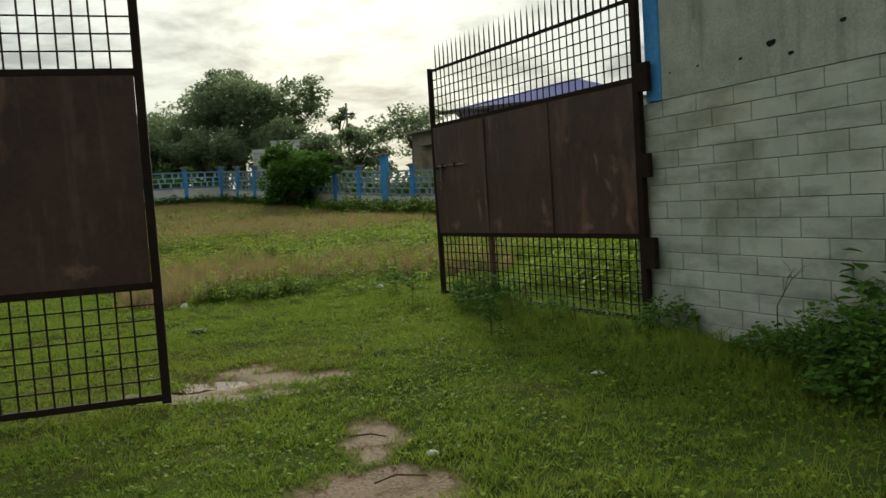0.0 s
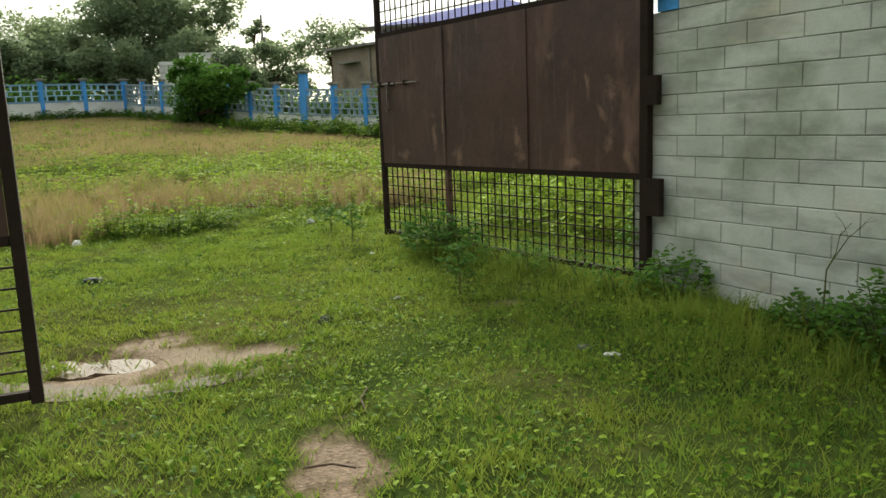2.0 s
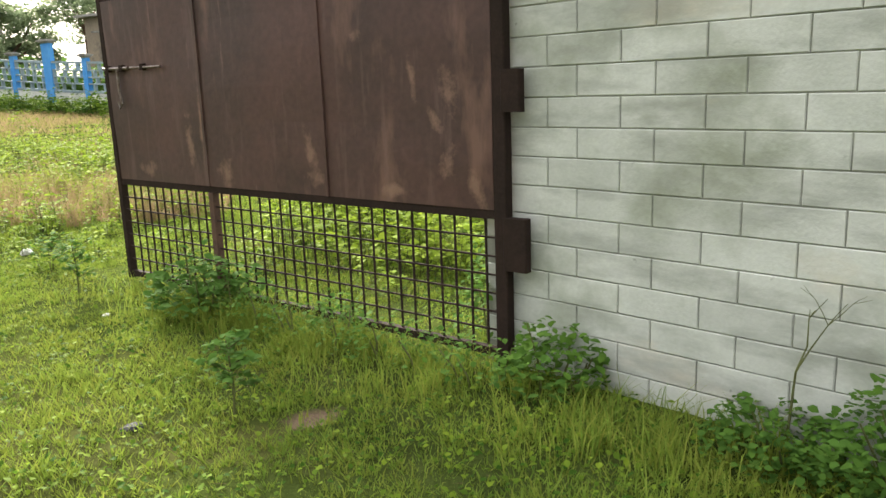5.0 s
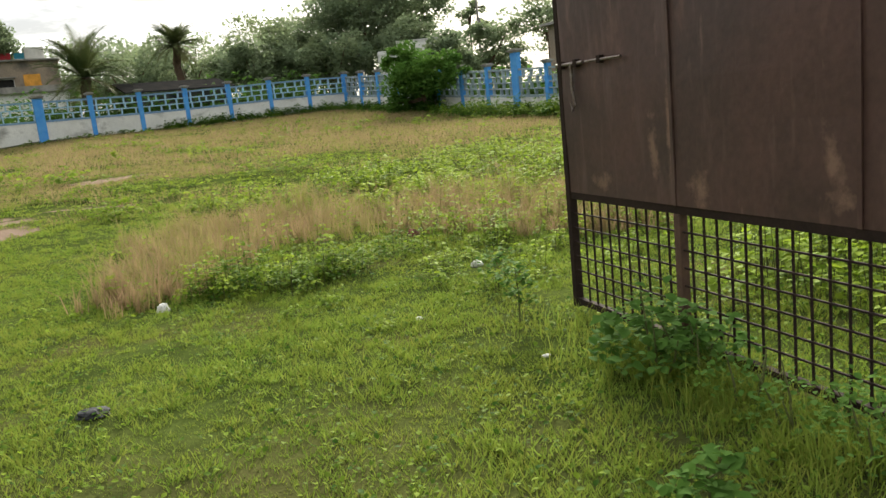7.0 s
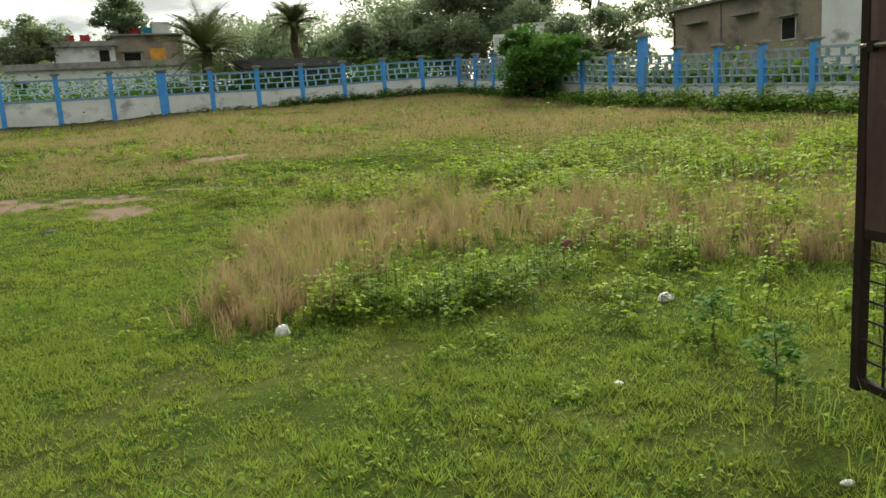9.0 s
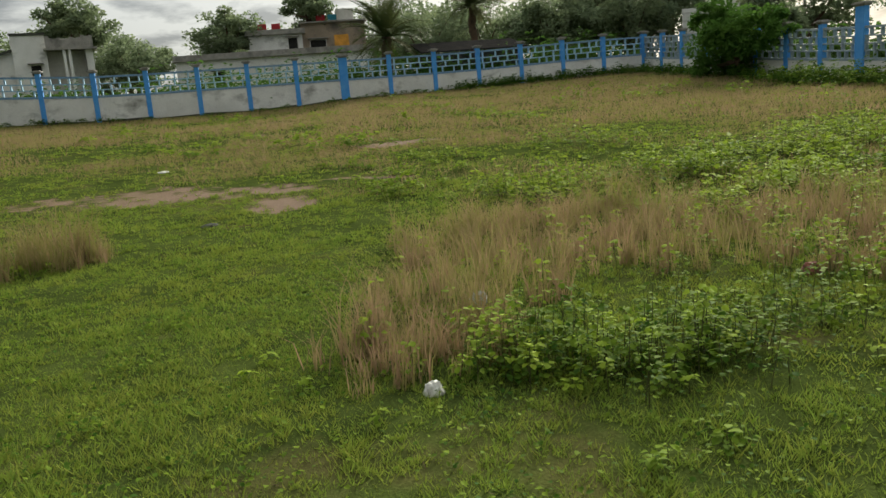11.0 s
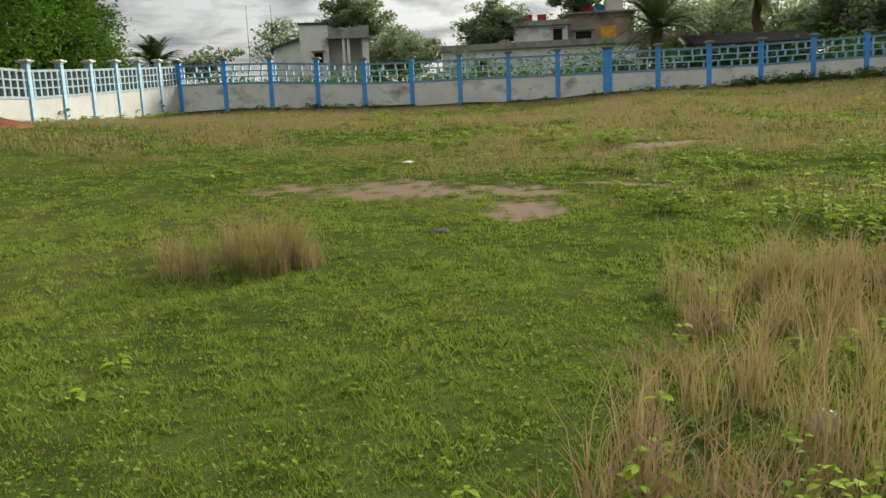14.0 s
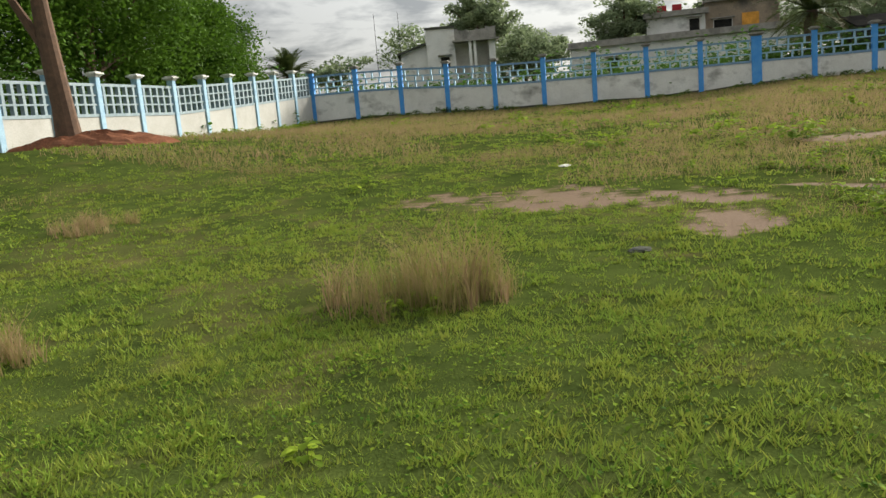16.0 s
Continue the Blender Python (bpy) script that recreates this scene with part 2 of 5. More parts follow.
def add_patches(m, colour, scale, lo, hi, strength, seed=0.0, detail=5):
    """Stains with a shape of their own: stretched noise mixed over the base colour."""
    nt = m.node_tree
    bs = nt.nodes["Principled BSDF"]
    src = bs.inputs["Base Color"].links[0].from_socket
    geo = nt.nodes.new("ShaderNodeNewGeometry")
    mp = nt.nodes.new("ShaderNodeMapping")
    mp.inputs["Scale"].default_value = scale
    mp.inputs["Location"].default_value = (seed, seed * 0.7, seed * 0.3)
    nt.links.new(geo.outputs["Position"], mp.inputs["Vector"])
    n = nt.nodes.new("ShaderNodeTexNoise")
    n.inputs["Scale"].default_value = 1.0
    n.inputs["Detail"].default_value = detail
    n.inputs["Roughness"].default_value = 0.6
    nt.links.new(mp.outputs[0], n.inputs["Vector"])
    r = nt.nodes.new("ShaderNodeMapRange")
    r.inputs["From Min"].default_value = lo
    r.inputs["From Max"].default_value = hi
    r.inputs["To Max"].default_value = strength
    nt.links.new(n.outputs["Fac"], r.inputs["Value"])
    mx = nt.nodes.new("ShaderNodeMix")
    mx.data_type = "RGBA"
    nt.links.new(r.outputs[0], mx.inputs[0])
    nt.links.new(src, mx.inputs[6])
    mx.inputs[7].default_value = (*colour, 1)
    nt.links.new(mx.outputs[2], bs.inputs["Base Color"])


add_patches(M["iron"], (0.17, 0.095, 0.07), (3.2, 3.2, 1.1), 0.57, 0.70, 0.75, 3.0)
add_patches(M["iron"], (0.16, 0.10, 0.085), (9, 9, 1.2), 0.56, 0.75, 0.5, 8.0)
add_patches(M["iron"], (0.27, 0.165, 0.125), (5.0, 5.0, 1.0), 0.66, 0.74, 0.5, 12.0)


def add_scuffs(m, colour, spots, strength):
    """Rubbed spots on a gate leaf: (along, height, half width, half height, slant), ragged by noise."""
    nt = m.node_tree
    bs = nt.nodes["Principled BSDF"]
    co = nt.nodes.new("ShaderNodeTexCoord")
    nz = nt.nodes.new("ShaderNodeTexNoise")
    nz.inputs["Scale"].default_value = 9.0
    nz.inputs["Detail"].default_value = 6
    nz.inputs["Roughness"].default_value = 0.7
    nt.links.new(co.outputs["Object"], nz.inputs["Vector"])
    total = None
    for px, pz, rx, rz, slant in spots:
        mp = nt.nodes.new("ShaderNodeMapping")
        mp.vector_type = "TEXTURE"
        mp.inputs["Location"].default_value = (px, 0, pz)
        mp.inputs["Rotation"].default_value = (0, radians(slant), 0)
        mp.inputs["Scale"].default_value = (rx, 50, rz)
        nt.links.new(co.outputs["Object"], mp.inputs["Vector"])
        ln = nt.nodes.new("ShaderNodeVectorMath")
        ln.operation = "LENGTH"
        nt.links.new(mp.outputs[0], ln.inputs[0])
        r = nt.nodes.new("ShaderNodeMapRange")
        r.inputs["From Min"].default_value, r.inputs["From Max"].default_value = 1.7, 0.1
        nt.links.new(ln.outputs["Value"], r.inputs["Value"])
        if total is None:
            total = r.outputs[0]
        else:
            mx = nt.nodes.new("ShaderNodeMath")
            mx.operation = "MAXIMUM"
            nt.links.new(total, mx.inputs[0])
            nt.links.new(r.outputs[0], mx.inputs[1])
            total = mx.outputs[0]
    ad = nt.nodes.new("ShaderNodeMath")
    ad.operation = "MULTIPLY_ADD"
    ad.inputs[1].default_value = 2.4
    nt.links.new(nz.outputs["Fac"], ad.inputs[0])
    nt.links.new(total, ad.inputs[2])
    cut = nt.nodes.new("ShaderNodeMapRange")
    cut.inputs["From Min"].default_value, cut.inputs["From Max"].default_value = 1.65, 2.25
    cut.inputs["To Max"].default_value = strength
    nt.links.new(ad.outputs[0], cut.inputs["Value"])
    mix = nt.nodes.new("ShaderNodeMix")
    mix.data_type = "RGBA"
    nt.links.new(cut.outputs[0], mix.inputs[0])
    nt.links.new(bs.inputs["Base Color"].links[0].from_socket, mix.inputs[6])
    mix.inputs[7].default_value = (*colour, 1)
    nt.links.new(mix.outputs[2], bs.inputs["Base Color"])


add_scuffs(M["iron"], (0.30, 0.18, 0.125), ((0.50, 1.80, 0.07, 0.17, 8), (0.60, 1.64, 0.04, 0.08, 25), (0.53, 1.40, 0.06, 0.10, -20), (0.33, 1.27, 0.05, 0.13, 25),
                                            (1.66, 1.46, 0.06, 0.20, 12), (1.60, 1.28, 0.11, 0.06, 0), (2.54, 1.26, 0.09, 0.10, 35), (0.77, 1.90, 0.03, 0.12, 10),
                                            (0.19, 1.90, 0.02, 0.55, 0), (2.96, 1.50, 0.05, 0.20, 5), (1.20, 2.15, 0.04, 0.04, 0), (3.55, 1.27, 0.12, 0.06, 10),
                                            (2.80, 1.62, 0.025, 0.30, 0), (0.92, 1.24, 0.12, 0.04, 0)), 0.5)
add_patches(M["block"], (0.22, 0.24, 0.17), (1.5, 1.5, 1.9), 0.50, 0.70, 0.8, 1.5)
add_patches(M["block"], (0.60, 0.50, 0.36), (0.9, 0.9, 2.2), 0.58, 0.75, 0.6, 5.5)
add_patches(M["block"], (0.27, 0.278, 0.245), (1.6, 1.6, 6.0), 0.48, 0.66, 0.65, 7.7)
add_patches(M["block"], (0.12, 0.12, 0.10), (9, 9, 9), 0.72, 0.78, 0.7, 2.0, 3)
add_patches(M["plaster"], (0.12, 0.125, 0.105), (3.5, 3.5, 0.5), 0.5, 0.72, 0.85, 4.0)
add_patches(M["white"], (0.17, 0.165, 0.15), (0.55, 0.55, 0.9), 0.55, 0.72, 0.8, 2.0)
add_patches(M["house"], (0.14, 0.135, 0.125), (0.9, 0.9, 0.4), 0.55, 0.75, 0.6, 6.0)
add_patches(M["brown_house"], (0.09, 0.085, 0.08), (0.35, 0.35, 0.4), 0.52, 0.66, 0.85, 1.0)
add_patches(M["concrete"], (0.06, 0.06, 0.055), (0.9, 0.9, 0.6), 0.5, 0.7, 0.7, 9.0)
add_patches(M["ground"], (0.13, 0.105, 0.045), (0.8, 0.8, 0.8), 0.56, 0.72, 0.5, 3.0)
add_patches(M["ground"], (0.15, 0.105, 0.055), (0.14, 0.14, 0.14), 0.54, 0.68, 0.3, 7.0)


def water_material():
    m = bpy.data.materials.new("muddy_water")
    m.use_nodes = True
    b = m.node_tree.nodes["Principled BSDF"]
    b.inputs["Base Color"].default_value = (0.16, 0.11, 0.075, 1)
    b.inputs["Roughness"].default_value = 0.06
    n = m.node_tree.nodes.new("ShaderNodeTexNoise")
    n.inputs["Scale"].default_value = 30
    u = m.node_tree.nodes.new("ShaderNodeBump")
    u.inputs["Strength"].default_value = 0.05
    m.node_tree.links.new(n.outputs["Fac"], u.inputs["Height"])
    m.node_tree.links.new(u.outputs[0], b.inputs["Normal"])
    return m


M["water"] = water_material()

# ---- building tools ----
rng = np.random.default_rng(7)


class Geo:
    """Collects vertices and faces of one mesh."""

    def __init__(self):
        self.v, self.f = [], []

    def add(self, verts, faces):
        o = len(self.v)
        self.v += [tuple(p) for p in verts]
        self.f += [tuple(i + o for i in f) for f in faces]
        return self

    def box(self, x0, y0, z0, x1, y1, z1, b=0.0):
        """A box; b > 0 cuts its upright edges."""
        if b <= 0:
            v = [(x, y, z) for z in (z0, z1) for x, y in ((x0, y0), (x1, y0), (x1, y1), (x0, y1))]
            return self.add(v, [(0, 3, 2, 1), (4, 5, 6, 7), (0, 1, 5, 4), (1, 2, 6, 5), (2, 3, 7, 6), (3, 0, 4, 7)])
        ring = [(x0 + b, y0), (x1 - b, y0), (x1, y0 + b), (x1, y1 - b), (x1 - b, y1), (x0 + b, y1), (x0, y1 - b), (x0, y0 + b)]
        v = [(x, y, z) for z in (z0, z1) for x, y in ring]
        f = [tuple(range(7, -1, -1)), tuple(range(8, 16))] + [(i, (i + 1) % 8, 8 + (i + 1) % 8, 8 + i) for i in range(8)]
        return self.add(v, f)

    def tube(self, pts, radii, seg=8):
        pts = [Vector(p) for p in pts]
        v, f = [], []
        for i, p in enumerate(pts):
            d = (pts[min(i + 1, len(pts) - 1)] - pts[max(i - 1, 0)]).normalized()
            a = d.orthogonal().normalized()
            b = d.cross(a)
            v += [p + (a * math.cos(2 * math.pi * k / seg) + b * math.sin(2 * math.pi * k / seg)) * radii[i] for k in range(seg)]
        for i in range(len(pts) - 1):
            f += [(i * seg + k, i * seg + (k + 1) % seg, (i + 1) * seg + (k + 1) % seg, (i + 1) * seg + k) for k in range(seg)]
        f += [tuple(range(seg - 1, -1, -1)), tuple((len(pts) - 1) * seg + k for k in range(seg))]
        return self.add(v, f)

    def mesh(self, name, material):
        me = bpy.data.meshes.new(name)
        me.from_pydata(self.v, [], self.f)
        me.materials.append(material)
        return me

    def part(self, name, material, parent=None, label=""):
        ob = new(name, self.mesh(name, material))
        if parent:
            ob.parent = parent
        return tagged(ob, label)


def empty(name, m, label, category, kind="", group=""):
    ob = new(name)
    ob.matrix_world = m
    ob.empty_display_size = 0.2
    return tagged(ob, label, category, group, kind)


def np_mesh(name, verts, faces, material, tone=None):
    """Fast mesh from arrays; faces is N x 3 or N x 4."""
    me = bpy.data.meshes.new(name)
    k = faces.shape[1]
    me.vertices.add(len(verts))
    me.vertices.foreach_set("co", np.ascontiguousarray(verts, dtype=np.float32).ravel())
    me.loops.add(faces.size)
    me.loops.foreach_set("vertex_index", np.ascontiguousarray(faces, dtype=np.int32).ravel())
    me.polygons.add(len(faces))
    me.polygons.foreach_set("loop_start", np.arange(0, faces.size, k, dtype=np.int32))
    if tone is not None:
        a = me.attributes.new("tone", "FLOAT", "POINT")
        a.data.foreach_set("value", np.ascontiguousarray(tone, dtype=np.float32))
    me.update(calc_edges=True)
    me.materials.append(material)
    return me


# ---- ground shape ----
def smooth(a, b, x):
    k = np.clip((x - a) / (b - a), 0, 1)
    return k * k * (3 - 2 * k)


def far_drop(x, y):
    """How much lower the ground lies before the left half of the far wall."""
    u, w = -0.94 * x + 0.342 * y, 0.342 * x + 0.94 * y
    return smooth(36, 56, u) * (0.36 * (1 - smooth(2, 12, w)) + 0.28 * (1 - smooth(-20, -8, w)))


def ground_z(x, y):
    """Level by the gate, rising gently towards the far boundary wall."""
    x, y = np.asarray(x, float), np.asarray(y, float)
    u, w = -0.94 * x + 0.342 * y, 0.342 * x + 0.94 * y
    v = np.maximum(0, u - 11.5)
    v = v * v / (v + 3)
    v = np.minimum(v, 62 + 0.02 * v)
    z = 0.25 + 0.033 * v + 0.00035 * np.minimum(v, 70) ** 2
    z = z + 0.5 * smooth(24, 38, u) * smooth(6, 18, -w) + 0.3 * smooth(35, 55, u) * smooth(15, 30, w)
    z = z + smooth(8, 18, -w) * smooth(18, 29, u) * np.maximum(0, 2.0 - z)
    z = z - far_drop(x, y)
    near = np.exp(-((x + 6) ** 2 + (y - 6) ** 2) / 900)
    return z + near * (0.018 * np.sin(1.7 * x + 0.6 * y) * np.sin(1.3 * y - 0.8 * x) + 0.01 * np.sin(4.1 * x) * np.sin(3.7 * y))


def ell(x, y, e):
    cx, cy, rx, ry, rot = e
    c, s = math.cos(radians(rot)), math.sin(radians(rot))
    a, b = (x - cx) * c + (y - cy) * s, -(x - cx) * s + (y - cy) * c
    return (a / rx) ** 2 + (b / ry) ** 2


def wob(x, y, f=1.0):
    """Cheap smooth noise, about -1 to 1."""
    return (np.sin(2.3 * f * x + 1.1 * f * y + 0.7) * np.sin(1.7 * f * y - 0.9 * f * x + 2.1)
            + 0.6 * np.sin(5.1 * f * x - 2.7 * f * y) * np.sin(4.3 * f * y + 1.9 * f * x + 1)
            + 0.4 * np.sin(11.3 * f * x + 3.1 * f * y) * np.sin(9.7 * f * y - 4.9 * f * x)) / 1.6


MUD = [(-2.15, 1.68, 0.85, 0.48, 32), (-2.35, 2.2, 0.42, 0.3, 60), (-1.62, 1.98, 0.42, 0.26, 50), (-0.35, 0.78, 0.72, 0.24, 120), (0.05, 0.0, 0.5, 0.38, 20),
       (-18.8, 6.8, 3.0, 1.35, 60), (-15.7, 8.2, 1.2, 0.7, 163), (-17.0, 8.9, 0.9, 0.4, 60), (-17.2, 10.6, 1.3, 0.26, 42),
       (-23.2, 14.9, 1.8, 1.1, 80), (-40.0, 17.8, 2.2, 1.7, 60), (-32.2, 14.8, 1.8, 0.6, 70), (-0.43, 3.75, 0.2, 0.13, 20)]


def mud_at(x, y):
    q = np.full(np.shape(x), 9.0)
    for e in MUD:
        q = np.minimum(q, ell(x, y, e))
    return np.clip((1.05 + 0.65 * wob(x, y, 0.8) + 0.5 * wob(y, x, 2.7) + 0.3 * wob(x, y, 6.5) - q) * 0.95, 0, 1)


def build_ground():
    def axis(lo, hi, step, far):
        mid = list(np.arange(lo, hi + step / 2, step))
        out, d, p = [], step * 1.25, hi
        while p < far:
            p += d
            d *= 1.18
            out.append(p)
        back, d, p = [], step * 1.25, lo
        while p > -far:
            p -= d
            d *= 1.18
            back.append(p)
        return np.array(back[::-1] + mid + out)
    xs, ys = axis(-24, 4, 0.08, 1500), axis(-3.4, 17, 0.08, 1500)
    X, Y = np.meshgrid(xs, ys)
    mud = mud_at(X, Y)
    Z = ground_z(X, Y) - 0.02 * mud + 0.006 * wob(X, Y, 6) - 0.045 * np.clip(1.5 - ell(X, Y, (-2.52, 1.6, 0.42, 0.2, 22)), 0, 1)
    nx, ny = len(xs), len(ys)
    idx = np.arange(nx * ny).reshape(ny, nx)
    faces = np.stack([idx[:-1, :-1], idx[:-1, 1:], idx[1:, 1:], idx[1:, :-1]], -1).reshape(-1, 4)
    me = np_mesh("ground", np.stack([X, Y, Z], -1).reshape(-1, 3), faces, M["ground"])
    a = me.attributes.new("mud", "FLOAT", "POINT")
    a.data.foreach_set("value", mud.astype(np.float32).ravel())
    me.polygons.foreach_set("use_smooth", np.ones(len(faces), dtype=bool))
    tagged(new("ground", me), "uneven grassy field with bare patches of pale brown mud", "ground", kind="structure")


build_ground()


# ---- block wall and gate ----
HINGE = (0.70, 4.23)
WALL_DIR = Vector((0.775, -0.632, 0))


def along(p0, d, z=0.0):
    """Pose at p0 with local x along d and local y to its left."""
    a = math.degrees(math.atan2(d[1], d[0]))
    return pose(p0[0], p0[1], z, 0, 0, a)


def build_block_wall():
    wall = empty("wall_block", along((0.735, 4.275), WALL_DIR), "long block wall painted greyish white, streaked and mossy, plastered above", "wall", "structure")
    # local y > 0 is behind the face
    g = Geo().box(-0.37, 0.008, -0.1, 9.0, 0.22, 2.375)
    g.part("wall_core", M["joint"], wall, "grey recessed mortar")
    g = Geo().box(0.085, -0.004, 2.378, 9.0, 0.22, 4.2)
    g.part("plaster_band", M["plaster"], wall, "grey cement plaster with dark streaks")
    g = Geo().box(-0.12, -0.02, 2.378, 0.08, 0.24, 4.2, 0.01)
    g.part("painted_edge", M["blue"], wall, "bright blue painted edge of the plaster")
    for cx, cz, r in ((1.33, 2.63, 0.035), (0.55, 2.6, 0.012), (1.02, 2.57, 0.015), (1.5, 2.52, 0.02), (0.2, 2.6, 0.01), (1.95, 2.66, 0.02)):
        n = 9
        v = [(cx + r * (1.3 + 0.35 * math.sin(7 * k + cx * 9)) * math.cos(2 * math.pi * k / n), -0.0075,
              cz + r * (0.9 + 0.3 * math.cos(5 * k)) * math.sin(2 * math.pi * k / n)) for k in range(n)]
        v += [(x, 0.004, z) for x, y, z in v]
        Geo().add(v, [tuple(range(n))] + [(k, (k + 1) % n, n + (k + 1) % n, n + k) for k in range(n)]).part("plaster_hole", M["dark"], wall, "dark chipped hole")
    return wall


BLOCK_WALL = build_block_wall()


def bar_mesh(l, r, name):
    """A square bar along z, slightly rounded."""
    return Geo().box(-r, -r, 0, r, r, l, r * 0.4).mesh(name, M["bar"])


def build_gate(name, m, label, mirrored=False, latch=True):
    """A leaf: local x from the hinge to the free edge, z from the ground."""
    L, Z0, Z1, Z2, Z3 = 4.05, 0.33, 1.145, 2.60, 3.36
    gate = empty(name, m, label, "gate")
    fr = lambda nm, *b: Geo().box(*b, 0.006).part(nm, M["bar"], gate)
    fr("hinge_stile", 0.13, -0.035, Z0 - 0.06, 0.21, 0.035, 3.9)
    fr("free_stile", L - 0.06, -0.03, Z0 - 0.02, L, 0.03, Z3 + 0.02)
    fr("bottom_rail", 0.21, -0.022, Z0, L - 0.06, 0.022, Z0 + 0.045)
    fr("panel_bottom_rail", 0.21, -0.022, Z1 - 0.03, L - 0.06, 0.022, Z1 + 0.02)
    fr("panel_top_rail", 0.21, -0.022, Z2 - 0.02, L - 0.06, 0.022, Z2 + 0.03)
    fr("top_rail", 0.21, -0.018, Z3 - 0.03, L - 0.06, 0.018, Z3)
    Geo().box(2.73, -0.028, Z0 + 0.045, 2.79, 0.028, Z1 - 0.03, 0.004).part("middle_post", M["rust"], gate, "thicker rusty post")
    for a, b in ((0.21, 1.50), (1.50, 2.76), (2.76, L - 0.06)):
        n = 10
        v, f = [], []
        for j in range(7):
            for i in range(n + 1):
                x = a + 0.004 + (b - a - 0.008) * i / n
                z = Z1 + 0.02 + (Z2 - Z1 - 0.04) * j / 6
                v.append((x, -0.024 + 0.004 * math.sin(3.1 * x + z * 2.3) + 0.003 * math.sin(7.7 * z + x), z))
        for j in range(6):
            for i in range(n):
                k = j * (n + 1) + i
                f.append((k, k + 1, k + n + 2, k + n + 1))
        o = len(v)
        v += [(x, 0.004, z) for x, y, z in v]
        f += [(p[3] + o, p[2] + o, p[1] + o, p[0] + o) for p in f]
        Geo().add(v, f).part("sheet_panel", M["iron"], gate, "reddish brown sheet with bare rust patches")
    for sx in (1.50, 2.76):
        Geo().box(sx - 0.012, -0.036, Z1 + 0.02, sx + 0.012, -0.027, Z2 - 0.02).part("seam_strip", M["iron"], gate)
    lo, hi = bar_mesh(Z1 - Z0 - 0.075, 0.0065, "lower_bar"), bar_mesh(Z3 - Z2 - 0.06, 0.0065, "upper_bar")
    sp = 0.108
    n = int((L - 0.29) / sp)
    spike = Geo().add([(-0.011, -0.004, 0), (0.011, -0.004, 0), (0.011, 0.004, 0), (-0.011, 0.004, 0), (-0.009, -0.004, 0.2), (0.009, -0.004, 0.2),
                       (0.009, 0.004, 0.2), (-0.009, 0.004, 0.2), (0, 0, 0.34)],
                      [(3, 2, 1, 0), (0, 1, 5, 4), (1, 2, 6, 5), (2, 3, 7, 6), (3, 0, 4, 7), (4, 5, 8), (5, 6, 8), (6, 7, 8), (7, 4, 8)]).mesh("spike", M["bar"])
    for i in range(n):
        x = 0.21 + (i + 0.7) * sp
        for me, z in ((lo, Z0 + 0.045), (hi, Z2 + 0.03), (spike, Z3)):
            ob = new(me.name, me)
            ob.parent = gate
            ob.location = (x, 0.0, z)
            ob.rotation_euler = (0, radians(random.uniform(-0.5, 0.5)), 0)
    for z0, z1, k in ((Z0 + 0.045, Z1 - 0.03, 6), (Z2 + 0.03, Z3 - 0.03, 5)):
        for j in range(k):
            z = z0 + (z1 - z0) * (j + 1) / (k + 1)
            Geo().box(0.21, -0.012, z - 0.005, L - 0.06, -0.001, z + 0.005).part("cross_bar", M["bar"], gate)
    if latch:
        b = Geo().tube([(3.2, -0.05, 2.05), (3.62, -0.05, 2.055)], [0.009, 0.009])
        b.part("latch_rod", M["steel"], gate, "thin worn bolt rod")
        b = Geo().tube([(3.66, -0.045, 2.055), (4.02, -0.045, 2.06)], [0.012, 0.012])
        b.part("bolt", M["steel"], gate, "worn steel sliding bolt")
        b = Geo().box(3.80, -0.056, 1.86, 3.825, -0.044, 2.05).tube([(3.8, -0.055, 1.87), (3.78, -0.055, 1.78), (3.82, -0.055, 1.74), (3.84, -0.055, 1.8)], [0.008] * 4)
        b.part("hasp", M["steel"], gate, "hanging steel hasp")
        for bx in (3.45, 3.75, 3.95):
            Geo().box(bx - 0.02, -0.06, 2.03, bx + 0.02, -0.026, 2.08).part("bolt_keeper", M["bar"], gate)
    for z0, z1, w in ((0.84, 1.13, 0.10), (1.69, 1.91, 0.085), (2.48, 2.74, 0.11)):
        Geo().box(0.03 if w < 0.1 else 0.0, -0.046, z0, 0.15, 0.012, z1, 0.008).part("hinge_plate", M["bar"], gate, "heavy rusty hinge plate bolted on the wall")
    if mirrored:
        for me in {o.data for o in gate.children}:
            me.transform(Matrix.Diagonal((1, -1, 1, 1)))
            me.flip_normals()
    return gate


build_gate("sheet_gate", along(HINGE, (-0.832, 0.554)), "tall rusty brown iron gate leaf with spikes, standing open", True)
ob = build_gate("sheet_gate", along((-4.99, -1.91), (0.72, 0.694)), "tall dark iron gate leaf with spikes seen in shade", latch=False)


# ---- boundary walls of the field ----
FAR_DIR, SIDE_DIR = Vector((0.342, 0.94, 0)), Vector((0.94, -0.342, 0))
CORNER_L, CORNER_R = (-64.2, 0.2), (-45.9, 50.6)


